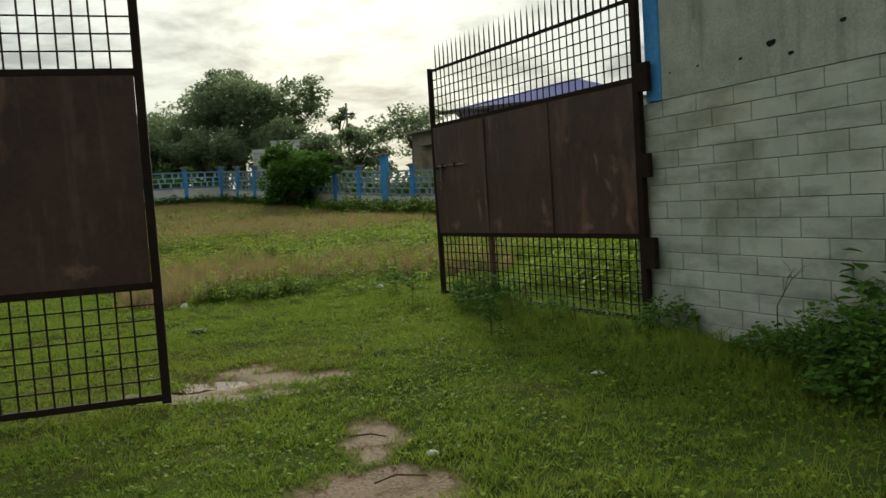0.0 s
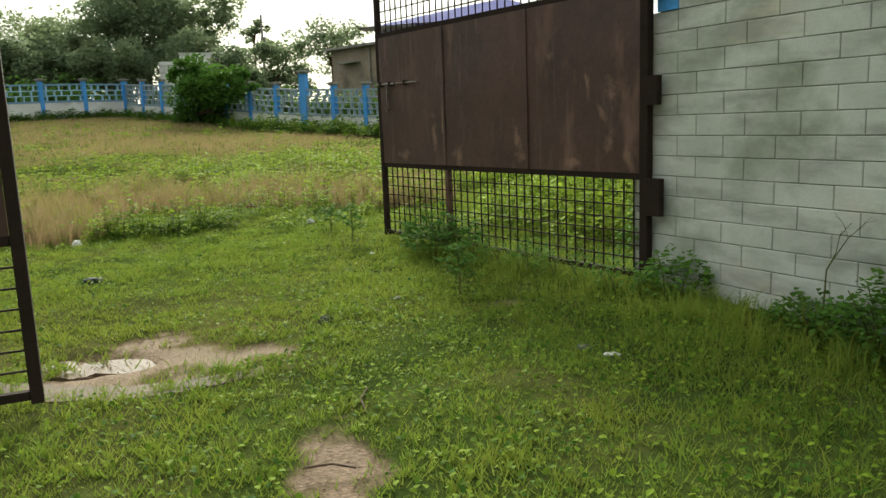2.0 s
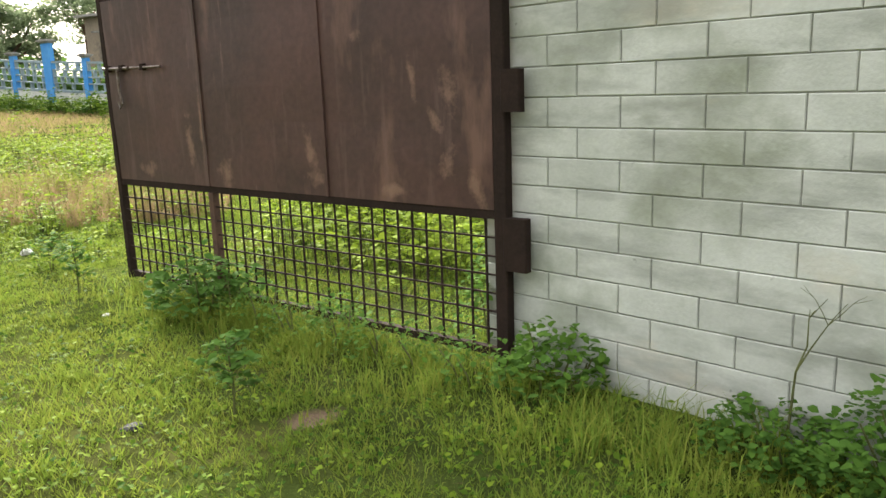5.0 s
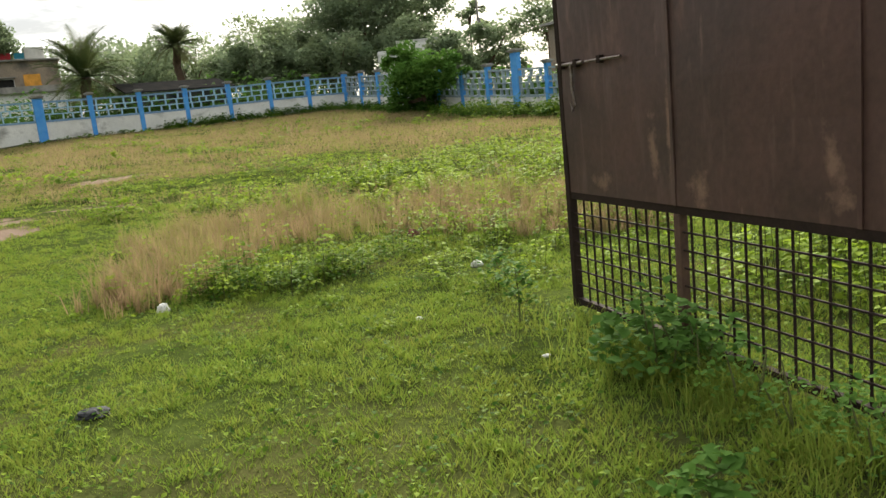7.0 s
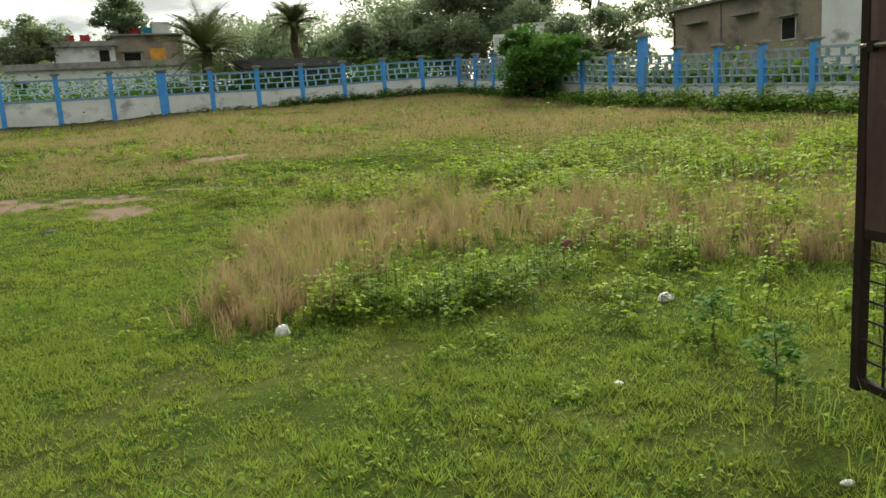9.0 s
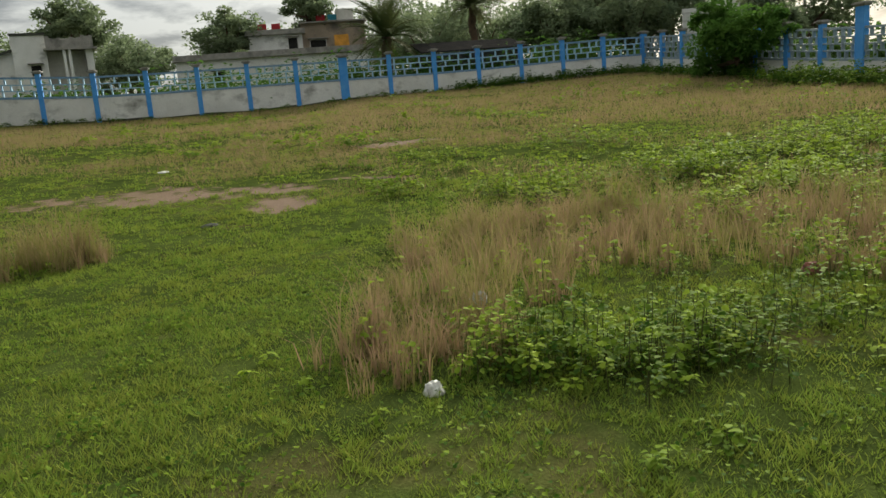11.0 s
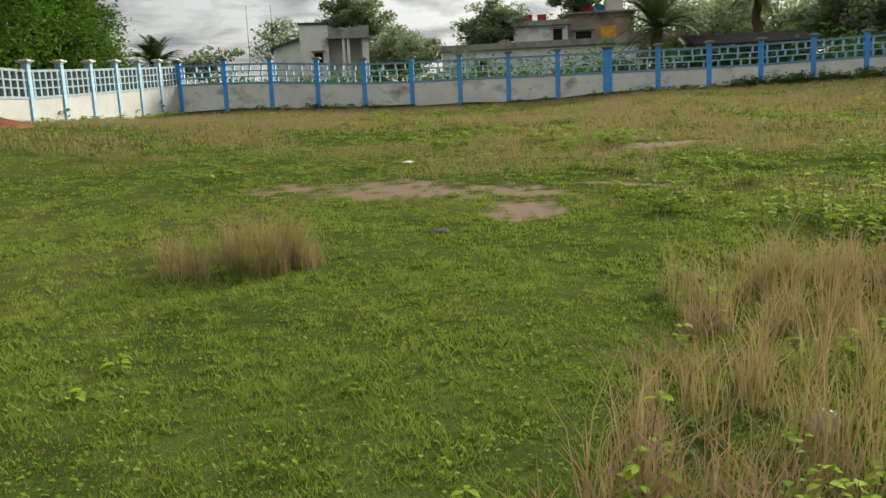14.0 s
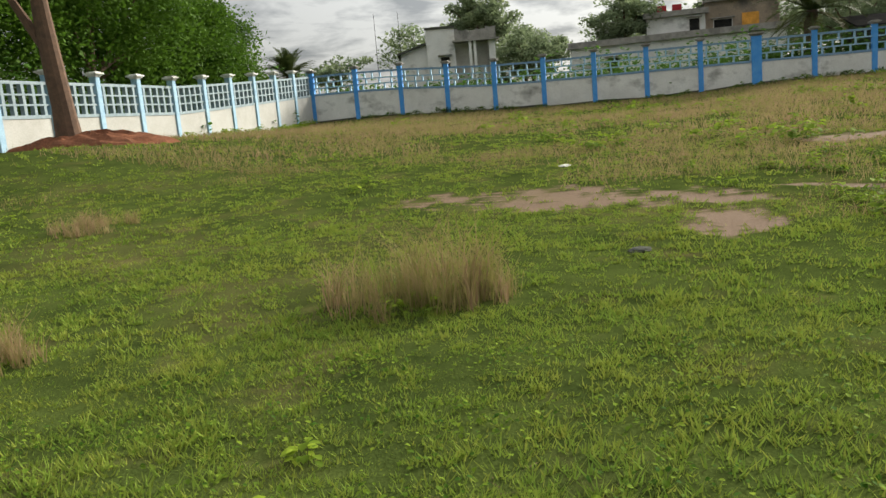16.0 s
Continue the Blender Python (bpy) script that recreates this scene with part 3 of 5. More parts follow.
def build_boundary(name, p0, d, bays, step, low_h, lat_h, post_h, mats, label, wide=(), stagger=True, tall=(), rows=3):
    """Low wall, posts with caps, rails and a pierced lattice between them; it follows the ground."""
    low_m, post_m, rail_m, bar_m, cap_m = mats
    wall = empty(name, along(p0, d), label, "boundary wall", "structure")
    base, foot = [], []
    for i in range(bays + 1):
        p = Vector((p0[0], p0[1], 0)) + d * (step * i)
        foot.append(float(ground_z(p.x, p.y)))
        base.append(foot[i] + float(far_drop(p.x, p.y)))

    def slab(x0, x1, y0, y1, a0, a1, b0, b1):
        """A box whose bottom and top follow the slope."""
        v = [(x0, y0, a0), (x1, y0, a1), (x1, y1, a1), (x0, y1, a0), (x0, y0, b0), (x1, y0, b1), (x1, y1, b1), (x0, y1, b0)]
        return Geo().add(v, [(0, 3, 2, 1), (4, 5, 6, 7), (0, 1, 5, 4), (1, 2, 6, 5), (2, 3, 7, 6), (3, 0, 4, 7)])
    for i in range(bays):
        x0, x1 = step * i + 0.14, step * (i + 1) - 0.14
        a, b = base[i], base[i + 1]
        c, e = foot[i], foot[i + 1]
        slab(x0, x1, -0.09, 0.09, c - 0.3, e - 0.3, a + low_h, b + low_h).part("low_wall", low_m, wall)
        slab(x0, x1, -0.105, 0.105, c - 0.2, e - 0.2, c + 0.08 + 0.06 * math.sin(i * 2.3), e + 0.10 + 0.06 * math.sin(i * 1.7 + 1)).part("damp_base", M["stain"], wall, "black damp stain along the foot")
        slab(x0, x1, -0.12, 0.12, a + low_h + 0.003, b + low_h + 0.003, a + low_h + 0.14, b + low_h + 0.14).part("sill_rail", rail_m, wall)
        slab(x0, x1, -0.10, 0.10, a + low_h + lat_h - 0.12, b + low_h + lat_h - 0.12, a + low_h + lat_h, b + low_h + lat_h).part("top_rail", rail_m, wall)
        g = Geo()
        z0, z1 = low_h + 0.14, low_h + lat_h - 0.12
        h = (z1 - z0) / rows
        for r in range(rows):
            if r:
                q = slab(x0, x1, -0.10, 0.10, a + z0 + r * h - 0.035, b + z0 + r * h - 0.035, a + z0 + r * h + 0.035, b + z0 + r * h + 0.035)
                g.add(q.v, q.f)
            n = 4 if stagger else 5
            bw = 0.045 if stagger else 0.075
            for k in range(n):
                off = (0.5 if (r % 2 == 0 or not stagger) else 0.05) + (0.25 * math.sin(i * 3.1 + r * 2.2 + k * 5) if stagger else 0)
                x = x0 + (x1 - x0) * (k + off) / n
                t = (x - x0) / (x1 - x0)
                zz = a + (b - a) * t
                g.box(x - bw, -0.097, zz + z0 + r * h + (0.036 if r else 0), x + bw, 0.097, zz + z0 + (r + 1) * h - (0.036 if r < rows - 1 else 0))
        g.part("lattice_panel", bar_m, wall, "pierced concrete lattice")
    for i in range(bays + 1):
        w = 0.30 if i in wide else 0.155
        ph = post_h + (0.75 if i in tall else 0)
        x = step * i
        z = base[i]
        post = Geo().box(x - w, -0.17, foot[i] - 0.3, x + w, 0.17, z + ph, 0.02).part("post", post_m, wall)
        g = Geo()
        for k, (o, z0, z1) in enumerate(((0.03, 0.002, 0.05), (0.08, 0.052, 0.10), (0.14, 0.102, 0.17), (0.04, 0.172, 0.22))):
            g.box(x - w - o, -0.18 - o, z + ph + z0, x + w + o, 0.18 + o, z + ph + z1, 0.015)
        g.part("post_cap", cap_m, post, "flared weathered grey cap slab")
    return wall


FAR_MATS = (M["white"], M["blue"], M["bluegrey"], M["paleblue"], M["concrete"])
step_f = 3.33
# the far wall runs so that a wide post stands at (-53.8, 28.8)
start_f = Vector((-53.8, 28.8, 0)) - FAR_DIR * (step_f * 9.08)
build_boundary("wall_far", tuple(start_f[:2]), FAR_DIR, 16, step_f, 1.25, 1.42, 2.86, FAR_MATS,
               "white boundary wall with bright blue posts and pierced lattice on top", wide=(9,))
LEFT_MATS = (M["cream"], M["paleblue"], M["greyblue"], M["greyblue"], M["white"])
build_boundary("wall_left", CORNER_L, SIDE_DIR, 15, 2.9, 1.22, 1.45, 2.95, LEFT_MATS,
               "cream boundary wall with pale blue posts and square lattice openings", stagger=False)
RIGHT_MATS = (M["white"], M["blue"], M["greyblue"], M["greyblue"], M["concrete"])
build_boundary("wall_right", CORNER_R, SIDE_DIR, 18, 2.83, 0.95, 1.7, 2.85, RIGHT_MATS,
               "white boundary wall with blue posts and square lattice openings", wide=(8,), tall=(8,), rows=4)


# ---- leaves, trees ----
def leaf_cards(pos, size, up=0.35, aspect=0.55):
    """Diamond leaves with a bent middle at the given places: arrays of verts and quads."""
    n = len(pos)
    d = rng.normal(size=(n, 3))
    d[:, 2] = d[:, 2] * 0.5 - 0.15
    d /= np.linalg.norm(d, axis=1)[:, None]
    s = rng.normal(size=(n, 3))
    s[:, 2] *= (1 - up)
    s -= (s * d).sum(1)[:, None] * d
    s /= np.linalg.norm(s, axis=1)[:, None]
    nrm = np.cross(d, s)
    size = np.broadcast_to(np.asarray(size, float), (n,))[:, None]
    a = pos - d * size * 0.5
    b = pos + s * size * aspect * 0.5 + nrm * size * 0.08
    c = pos + d * size * 0.5
    e = pos - s * size * aspect * 0.5 + nrm * size * 0.08
    v = np.stack([a, b, c, e], 1).reshape(-1, 3)
    f = np.arange(4 * n).reshape(-1, 4)
    return v, f


def crown_points(center, radii, n, clumps, flat=0.0):
    """Points in shells of many clumps within an uneven ellipsoid."""
    c = rng.normal(size=(clumps, 3))
    c /= np.linalg.norm(c, axis=1)[:, None]
    c *= (0.25 + 0.72 * rng.random(clumps) ** 0.6)[:, None]
    r = 0.17 + 0.2 * rng.random(clumps)
    k = rng.integers(0, clumps, n)
    q = rng.normal(size=(n, 3))
    q /= np.linalg.norm(q, axis=1)[:, None]
    q *= (0.45 + 0.65 * rng.random(n))[:, None]
    p = c[k] + q * r[k][:, None] * np.array([1.15, 1.15, 0.85])
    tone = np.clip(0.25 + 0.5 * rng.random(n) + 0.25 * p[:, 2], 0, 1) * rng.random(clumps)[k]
    return np.array(center) + p * np.array(radii), tone, np.array(center) + c * np.array(radii)


def build_tree(name, x, y, crown, radii, n, leaf, clumps, label, leaf_mat="tree_leaf", bark="bark", trunk_r=0.3, lean=(0, 0), extra=()):
    """Tapered trunk, limbs to the clumps, crown of many leaves. crown: height of its middle above the ground."""
    z = float(ground_z(x, y))
    tree = empty(name, pose(x, y, z), label, "tree")
    cc = (lean[0], lean[1], crown)
    pts, tone, cl = crown_points(cc, radii, n, clumps)
    for c2, r2, n2 in extra:
        p2, t2, cl2 = crown_points(c2, r2, n2, max(6, clumps // 2))
        pts, tone, cl = np.concatenate([pts, p2]), np.concatenate([tone, t2]), np.concatenate([cl, cl2])
    pts[:, 2] = np.maximum(pts[:, 2], 0.15)
    v, f = leaf_cards(pts, leaf * (0.6 + 0.8 * rng.random(len(pts))))
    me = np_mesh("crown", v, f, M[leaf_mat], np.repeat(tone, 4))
    ob = new("crown", me)
    ob.parent = tree
    top = Vector((lean[0] * 0.6, lean[1] * 0.6, max(0.6, crown - radii[2] * 0.45)))
    mid = top * 0.5 + Vector((0.12 * trunk_r * 3, -0.1 * trunk_r * 3, 0))
    g = Geo().tube([(0, 0, -0.3), (0, 0, 0.15), mid, top], [trunk_r * 1.5, trunk_r * 1.15, trunk_r * 0.85, trunk_r * 0.6], 9)
    g.part("trunk", M[bark], tree)
    for k in range(min(9, len(cl))):
        e = Vector(cl[k])
        m1 = top.lerp(e, 0.5) + Vector((0, 0, -0.06 * radii[2]))
        Geo().tube([mid.lerp(top, 0.6 + 0.05 * k), m1, e], [trunk_r * 0.45, trunk_r * 0.25, trunk_r * 0.08], 6).part("limb", M[bark], tree)
    return tree


def build_palm(x, y, height, reach, label):
    z = float(ground_z(x, y))
    palm = empty("date_palm", pose(x, y, z), label, "palm tree")
    g = Geo()
    n = 14
    g.tube([(0.1 * math.sin(k), 0.1 * math.cos(k), height * k / n - 0.2 * (k == 0)) for k in range(n + 1)], [0.33 + 0.05 * (k % 2) for k in range(n + 1)], 9)
    g.part("trunk", M["bark"], palm, "rough ringed palm trunk")
    for j in range(58):
        az = j * 2.399963 + random.uniform(-0.2, 0.2)
        el = radians(random.uniform(-40, 80)) if j % 3 else radians(random.uniform(20, 85))
        L = reach * random.uniform(0.8, 1.1)
        rib, vs, fs = [], [], []
        p = Vector((0, 0, height))
        seg = 14
        for k in range(seg + 1):
            rib.append(p.copy())
            a = el - (k / seg) ** 1.5 * radians(55)
            p = p + Vector((math.cos(az) * math.cos(a), math.sin(az) * math.cos(a), math.sin(a))) * (L / seg)
        side = Vector((-math.sin(az), math.cos(az), 0))
        for k in range(1, seg + 1):
            q = rib[k]
            d = (rib[k] - rib[k - 1]).normalized()
            w = reach * 0.16 * math.sin(math.pi * min(1, (k + 1.2) / (seg + 1.2))) + 0.1
            for h in (0, 0.5):
                qq = q - d * (L / seg) * h
                for s in (-1, 1):
                    tip = qq + side * s * w + d * w * 0.75 + Vector((0, 0, 0.3 * w - 0.25 * w * random.random()))
                    o = len(vs)
                    vs += [qq - d * 0.05, qq + d * 0.05, tip]
                    fs.append((o, o + 1, o + 2))
        g = Geo().add(vs, fs)
        g.tube(rib[::2], [0.05 - 0.006 * k for k in range(len(rib[::2]))], 4)
        me = g.mesh("frond", M["palm_leaf"])
        a = me.attributes.new("tone", "FLOAT", "POINT")
        a.data.foreach_set("value", np.full(len(g.v), random.random() * (0.9 if el < 0 else 0.35), dtype=np.float32))
        ob = new("frond", me)
        ob.parent = palm
    return palm


build_palm(-57.7, 34.4, 4.2, 4.2, "bushy date palm with long arching fronds behind the boundary wall")
build_palm(-63.9, 47.4, 6.5, 3.1, "tall date palm with drooping old fronds")
build_tree("dark_bush", -33.2, 44.7, 2.2, (2.8, 2.3, 2.4), 8500, 0.30, 44, "dense dark green bush tree against the wall", "shade_leaf", trunk_r=0.16,
           extra=(((2.4, -0.6, 2.6), (1.5, 1.3, 1.3), 1800), ((-1.6, 0, 3.6), (1.6, 1.5, 1.2), 1500)))
build_tree("large_tree", -59.5, 69.5, 8.6, (7.6, 7.6, 5.4), 22000, 0.42, 70, "broad dark spreading tree with an open crown", trunk_r=0.5,
           extra=(((-2.5, 2.0, 12.6), (4.2, 4.2, 2.8), 3800), ((5.5, 4.5, 10.8), (3.8, 3.6, 2.8), 3200), ((-5.5, -5, 6), (4.5, 4.5, 4), 4000)))
build_tree("roadside_tree", -36.0, 68.5, 6.6, (4.0, 4.0, 2.6), 3200, 0.36, 30, "thin-crowned tree with light leaves and gaps", trunk_r=0.2)
build_tree("slim_tree", -47.8, 73.0, 8.6, (1.6, 1.6, 1.5), 700, 0.36, 10, "slim tall tree with a small crown", trunk_r=0.13)
for bx, by, ch, rx, rz in ((-70, 53, 4.4, 5.5, 4.4), (-66, 59, 4.8, 5.5, 4.4), (-77, 50, 4.8, 6.0, 4.2), (-80, 61, 5.6, 7.0, 4.4), (-88, 55, 6.0, 7.0, 4.6),
                           (-94, 46, 5.2, 7.0, 4.0), (-72, 69, 5.6, 7.0, 4.6), (-62, 55, 3.8, 4.4, 3.6), (-100, 12, 5.6, 5.4, 4.2), (-101, 24, 5.2, 5.2, 4.0),
                           (-96, 36, 5.4, 5.5, 4.4), (-54, 58, 3.8, 3.4, 3.6), (-42, 66, 3.8, 4.2, 3.4), (-41, 59, 3.2, 2.8, 2.8), (-64, 64, 5.0, 6.0, 4.4), (-50, 64, 4.4, 4.0, 3.8)):
    build_tree("background_tree", bx, by, ch, (rx, rx, rz), 6500, 0.42, 46, "dense dark green tree in the row behind the field", trunk_r=0.35)
build_tree("house_tree", -93.5, 17.5, 8.2, (4.2, 4.2, 3.2), 9000, 0.42, 60, "rounded dark tree rising behind the white house", trunk_r=0.4)
build_tree("house_tree", -84.0, 30.5, 6.8, (3.6, 3.6, 2.6), 7000, 0.36, 50, "dark tree beside the old house roof", trunk_r=0.3)
build_tree("house_tree", -88.0, 22.0, 4.4, (4.0, 4.0, 2.4), 6000, 0.36, 50, "low green tree between the houses", trunk_r=0.25)
build_tree("house_tree", -80.9, 38.4, 8.9, (2.8, 2.8, 2.4), 6000, 0.36, 45, "tree behind the flat roofed house", trunk_r=0.3)
for bx, by, ch, rx, rz in ((-51.0, -10.5, 7.2, 5.8, 6.4), (-58.5, -8.0, 4.8, 4.4, 4.8), (-44.0, -14.5, 7.0, 5.8, 6.4), (-56, -13, 9.0, 6.2, 6.2), (-37.5, -17.5, 6.8, 5.4, 6.2), (-64.0, -6.4, 4.4, 3.6, 4.2)):
    build_tree("leafy_tree", bx, by, ch, (rx, rx, rz), 30000, 0.24, 110, "full bright green tree behind the cream wall", "green_leaf", trunk_r=0.3)
build_palm(-74.0, -2.0, 3.6, 2.6, "small far palm behind the corner of the walls")
build_tree("low_tree", -80.0, 2.0, 3.4, (3.6, 3.0, 2.0), 1800, 0.36, 20, "thin low tree behind the wall corner", trunk_r=0.2)


def build_mound_tree():
    x, y = -36.0, -6.9
    z = float(ground_z(x, y))
    t = empty("mound_tree", pose(x, y, z), "leaning tree with a bare reddish trunk on an earth mound", "tree")
    base = 0.34
    g = Geo().tube([(0, 0, base - 0.5), (0, 0.02, base), (0.1, 0.0, 1.5), (0.2, -0.08, 3.0), (0.3, -0.14, 4.6), (0.4, -0.2, 7.0)], [0.72, 0.46, 0.38, 0.35, 0.30, 0.2], 12)
    g.part("trunk", M["redbark"], t)
    for p in (((0.2, -0.08, 3.2), (0.2, -0.7, 4.4), (0.2, -1.5, 6.0)), ((0.3, -0.14, 5.2), (0.4, 0.6, 6.4), (0.4, 1.4, 7.7)), ((0.4, -0.2, 6.8), (0.5, -0.9, 8.2), (0.4, -1.4, 9.5))):
        Geo().tube(p, [0.22, 0.17, 0.1], 8).part("limb", M["redbark"], t)
    pts, tone, cl = crown_points((0.3, -1.6, 8.0), (3.8, 3.8, 2.2), 7000, 40)
    v, f = leaf_cards(pts, 0.26 * (0.6 + 0.8 * rng.random(len(pts))))
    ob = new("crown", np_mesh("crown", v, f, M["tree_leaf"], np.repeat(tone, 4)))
    ob.parent = t
    # mound of dug earth
    n, r = 30, 12
    v, f = [(0, 0, 0.44)], []
    for j in range(1, r + 1):
        for k in range(n):
            a = 2 * math.pi * k / n
            rad = j / r
            ex, ey = 1.5 * (1 + 0.12 * math.sin(3 * a)), 3.2 * (1 + 0.1 * math.cos(2 * a + 1))
            px, py = ex * rad * math.cos(a), ey * rad * math.sin(a) + 0.9
            h = 0.44 * (1 - rad ** 2.2) + 0.10 * (1 - rad) * math.sin(9 * a + 5 * rad) + 0.05 * math.sin(17 * a + j) + 0.09 * noise.noise(Vector((px * 2.1, py * 2.1, 3.0)))
            dz = float(ground_z(x + px, y + py)) - z
            v.append((px, py, dz + max(h, 0) - 0.04 * (j == r) * 3))
    f += [(0, 1 + k, 1 + (k + 1) % n) for k in range(n)]
    for j in range(r - 1):
        f += [(1 + j * n + k, 1 + (j + 1) * n + k, 1 + (j + 1) * n + (k + 1) % n, 1 + j * n + (k + 1) % n) for k in range(n)]
    m = new("earth_mound", Geo().add(v, f).mesh("earth_mound", M["mound"]))
    m.matrix_world = pose(x, y, z)
    tagged(m, "heap of bare red earth round the tree foot", "mound")


build_mound_tree()


# ---- houses beyond the walls ----
def house_body(h, x0, y0, z0, x1, y1, z1, m, name="wall"):
    return Geo().box(x0, y0, z0, x1, y1, z1).part(name, m, h)


def house_window(h, x, z, w, ht, y, frame_m=None, deep=0.06):
    g = Geo().box(x - w / 2 - 0.08, y - 0.05, z - 0.08, x - w / 2, y - 0.002, z + ht + 0.08).box(x + w / 2, y - 0.05, z - 0.08, x + w / 2 + 0.08, y - 0.002, z + ht + 0.08)
    g.box(x - w / 2, y - 0.05, z - 0.08, x + w / 2, y - 0.002, z).box(x - w / 2, y - 0.05, z + ht, x + w / 2, y - 0.002, z + ht + 0.08)
    win = g.part("window_frame", frame_m or M["house"], h)
    Geo().box(x - w / 2, y - 0.012, z, x + w / 2, y - 0.003, z + ht).part("pane", M["dark"], win, "dark unlit pane")
    Geo().box(x - w / 2 - 0.25, y - 0.5, z + ht + 0.12, x + w / 2 + 0.25, y - 0.003, z + ht + 0.2).part("sunshade", M["concrete"], win)


def build_white_house():
    # two storeys with a porch tower, seen above the far wall
    h = empty("two_storey_house", along((-81.5, 7.0), (0.08, 1.0), 3.75), "weathered white two-storey house with a porch and stained walls", "house")
    # local y < 0 faces away from -x ... the field lies on the local -y side
    house_body(h, 0.9, 0.8, 0, 3.4, 7, 4.6, M["white"])
    Geo().add([(0.6, 0.4, 4.35), (3.395, 0.4, 5.2), (3.395, 7.2, 5.2), (0.6, 7.2, 4.35), (0.6, 0.4, 4.55), (3.395, 0.4, 5.4), (3.395, 7.2, 5.4), (0.6, 7.2, 4.55)],
              [(0, 3, 2, 1), (4, 5, 6, 7), (0, 1, 5, 4), (1, 2, 6, 5), (2, 3, 7, 6), (3, 0, 4, 7)]).part("roof", M["stain"], h, "sloping blackened slab")
    Geo().add([(0.9, 0.8, 4.6), (3.398, 0.8, 4.6), (3.398, 0.8, 5.2), (0.9, 1.0, 4.6), (3.398, 1.0, 4.6), (3.398, 1.0, 5.2)],
              [(0, 1, 2), (5, 4, 3), (0, 3, 4, 1), (1, 4, 5, 2), (2, 5, 3, 0)]).part("gable", M["white"], h)
    house_body(h, 3.4, 0.4, 0, 6.1, 7, 6.5, M["white"], "tower_wall")
    house_body(h, 6.1, 1.8, 0, 9.9, 7, 6.3, M["house"], "porch_back_wall")
    house_body(h, 9.3, 0.2, 0, 9.9, 1.798, 5.15, M["white"], "porch_side_wall")
    Geo().box(5.9, -0.3, 5.15, 10.3, 1.79, 5.32).part("porch_slab", M["concrete"], h, "blackened porch slab")
    for x in (7.5, 7.95):
        Geo().box(x - 0.13, -0.1, 0, x + 0.13, 0.16, 5.15, 0.03).part("porch_column", M["white"], h)
    house_window(h, 5.1, 3.0, 0.8, 0.9, 0.4)
    # stepped and bowed parapet, black with damp
    for k in range(12):
        x = 6.1 + 3.9 * k / 12
        top = 6.05 + 0.55 * abs(k / 12 - 0.35) + (0.12 if k % 3 == 0 else 0.0)
        Geo().box(x, 0.0, 5.322, x + 0.318, 0.16, top).part("parapet_block", M["concrete"], h, "damp-stained parapet block")
    Geo().box(3.3, 0.3, 6.502, 6.2, 0.5, 6.72).part("tower_coping", M["stain"], h, "blackened coping")
    for x in (-1.4, 0.9):
        Geo().tube([(x, 2, 3), (x, 2, 8.6)], [0.03, 0.02], 5).part("aerial_mast", M["bar"], h)


def build_flat_house():
    h = empty("flat_roofed_house", along((-82.6, 24.6), (0.37, 0.93), 3.1), "long flat roofed house with grey stained parapets and terrace", "house")
    house_body(h, 0, 0, 0, 19.5, 9, 4.4, M["white"])
    Geo().box(-0.3, -0.4, 4.4, 19.8, 9, 4.55).part("roof", M["concrete"], h)
    Geo().box(-0.2, -0.3, 4.552, 19.7, -0.12, 5.0).part("parapet", M["concrete"], h, "black-streaked parapet")
    house_body(h, 7.2, 1.5, 4.552, 12.6, 7, 6.6, M["white"], "upper_room")
    Geo().box(6.9, 1.0, 6.6, 12.9, 7.2, 6.75).box(6.9, 1.0, 6.752, 7.05, 7.2, 7.1).box(6.9, 1.0, 6.752, 12.9, 1.15, 7.1).part("upper_parapet", M["concrete"], h)
    house_body(h, 12.6, 2.2, 4.552, 19.2, 8, 7.6, M["brown_house"], "upper_hall")
    Geo().box(12.4, 1.7, 7.6, 19.5, 8.2, 7.75).part("upper_roof", M["concrete"], h)
    house_window(h, 11.6, 4.9, 0.9, 1.3, 1.5)
    house_window(h, 14.2, 5.0, 1.6, 0.9, 2.2)
    Geo().box(15.9, 2.1, 4.9, 17.4, 2.195, 6.3).part("orange_panel", M["orange"], h, "orange painted panel")
    house_window(h, 4.0, 2.0, 1.0, 1.2, 0)
    for x, m in ((8.2, "red"), (9.6, "red"), (14.2, "red"), (15.4, "teal")):
        Geo().box(x, 1.9, 7.15 if x < 12 else 7.78, x + 0.9, 1.93, 7.75 if x < 12 else 8.35).part("washing", M[m], h, "cloth hung out on the roof")
    Geo().box(16.4, 3, 7.752, 18.2, 5, 9.0, 0.05).part("roof_tank_room", M["house"], h)
    Geo().box(2.2, 4, 4.552, 4.4, 6, 7.0).part("stair_tower", M["house"], h)


def build_pale_house():
    h = empty("pale_house", along((-49.8, 59.75), (0.79, 0.61), 3.4), "pale whitewashed stepped house showing behind the dark bush", "house")
    house_body(h, 0, 0, 0, 5.8, 7, 4.6, M["white"])
    house_body(h, 1.9, 0.5, 4.602, 5.8, 6, 5.35, M["white"], "upper_room")
    Geo().box(-0.06, -0.08, 4.25, 5.86, -0.003, 4.36).part("string_course", M["white"], h)
    Geo().box(1.82, 0.42, 5.352, 5.9, 6.1, 5.45).part("parapet", M["white"], h)


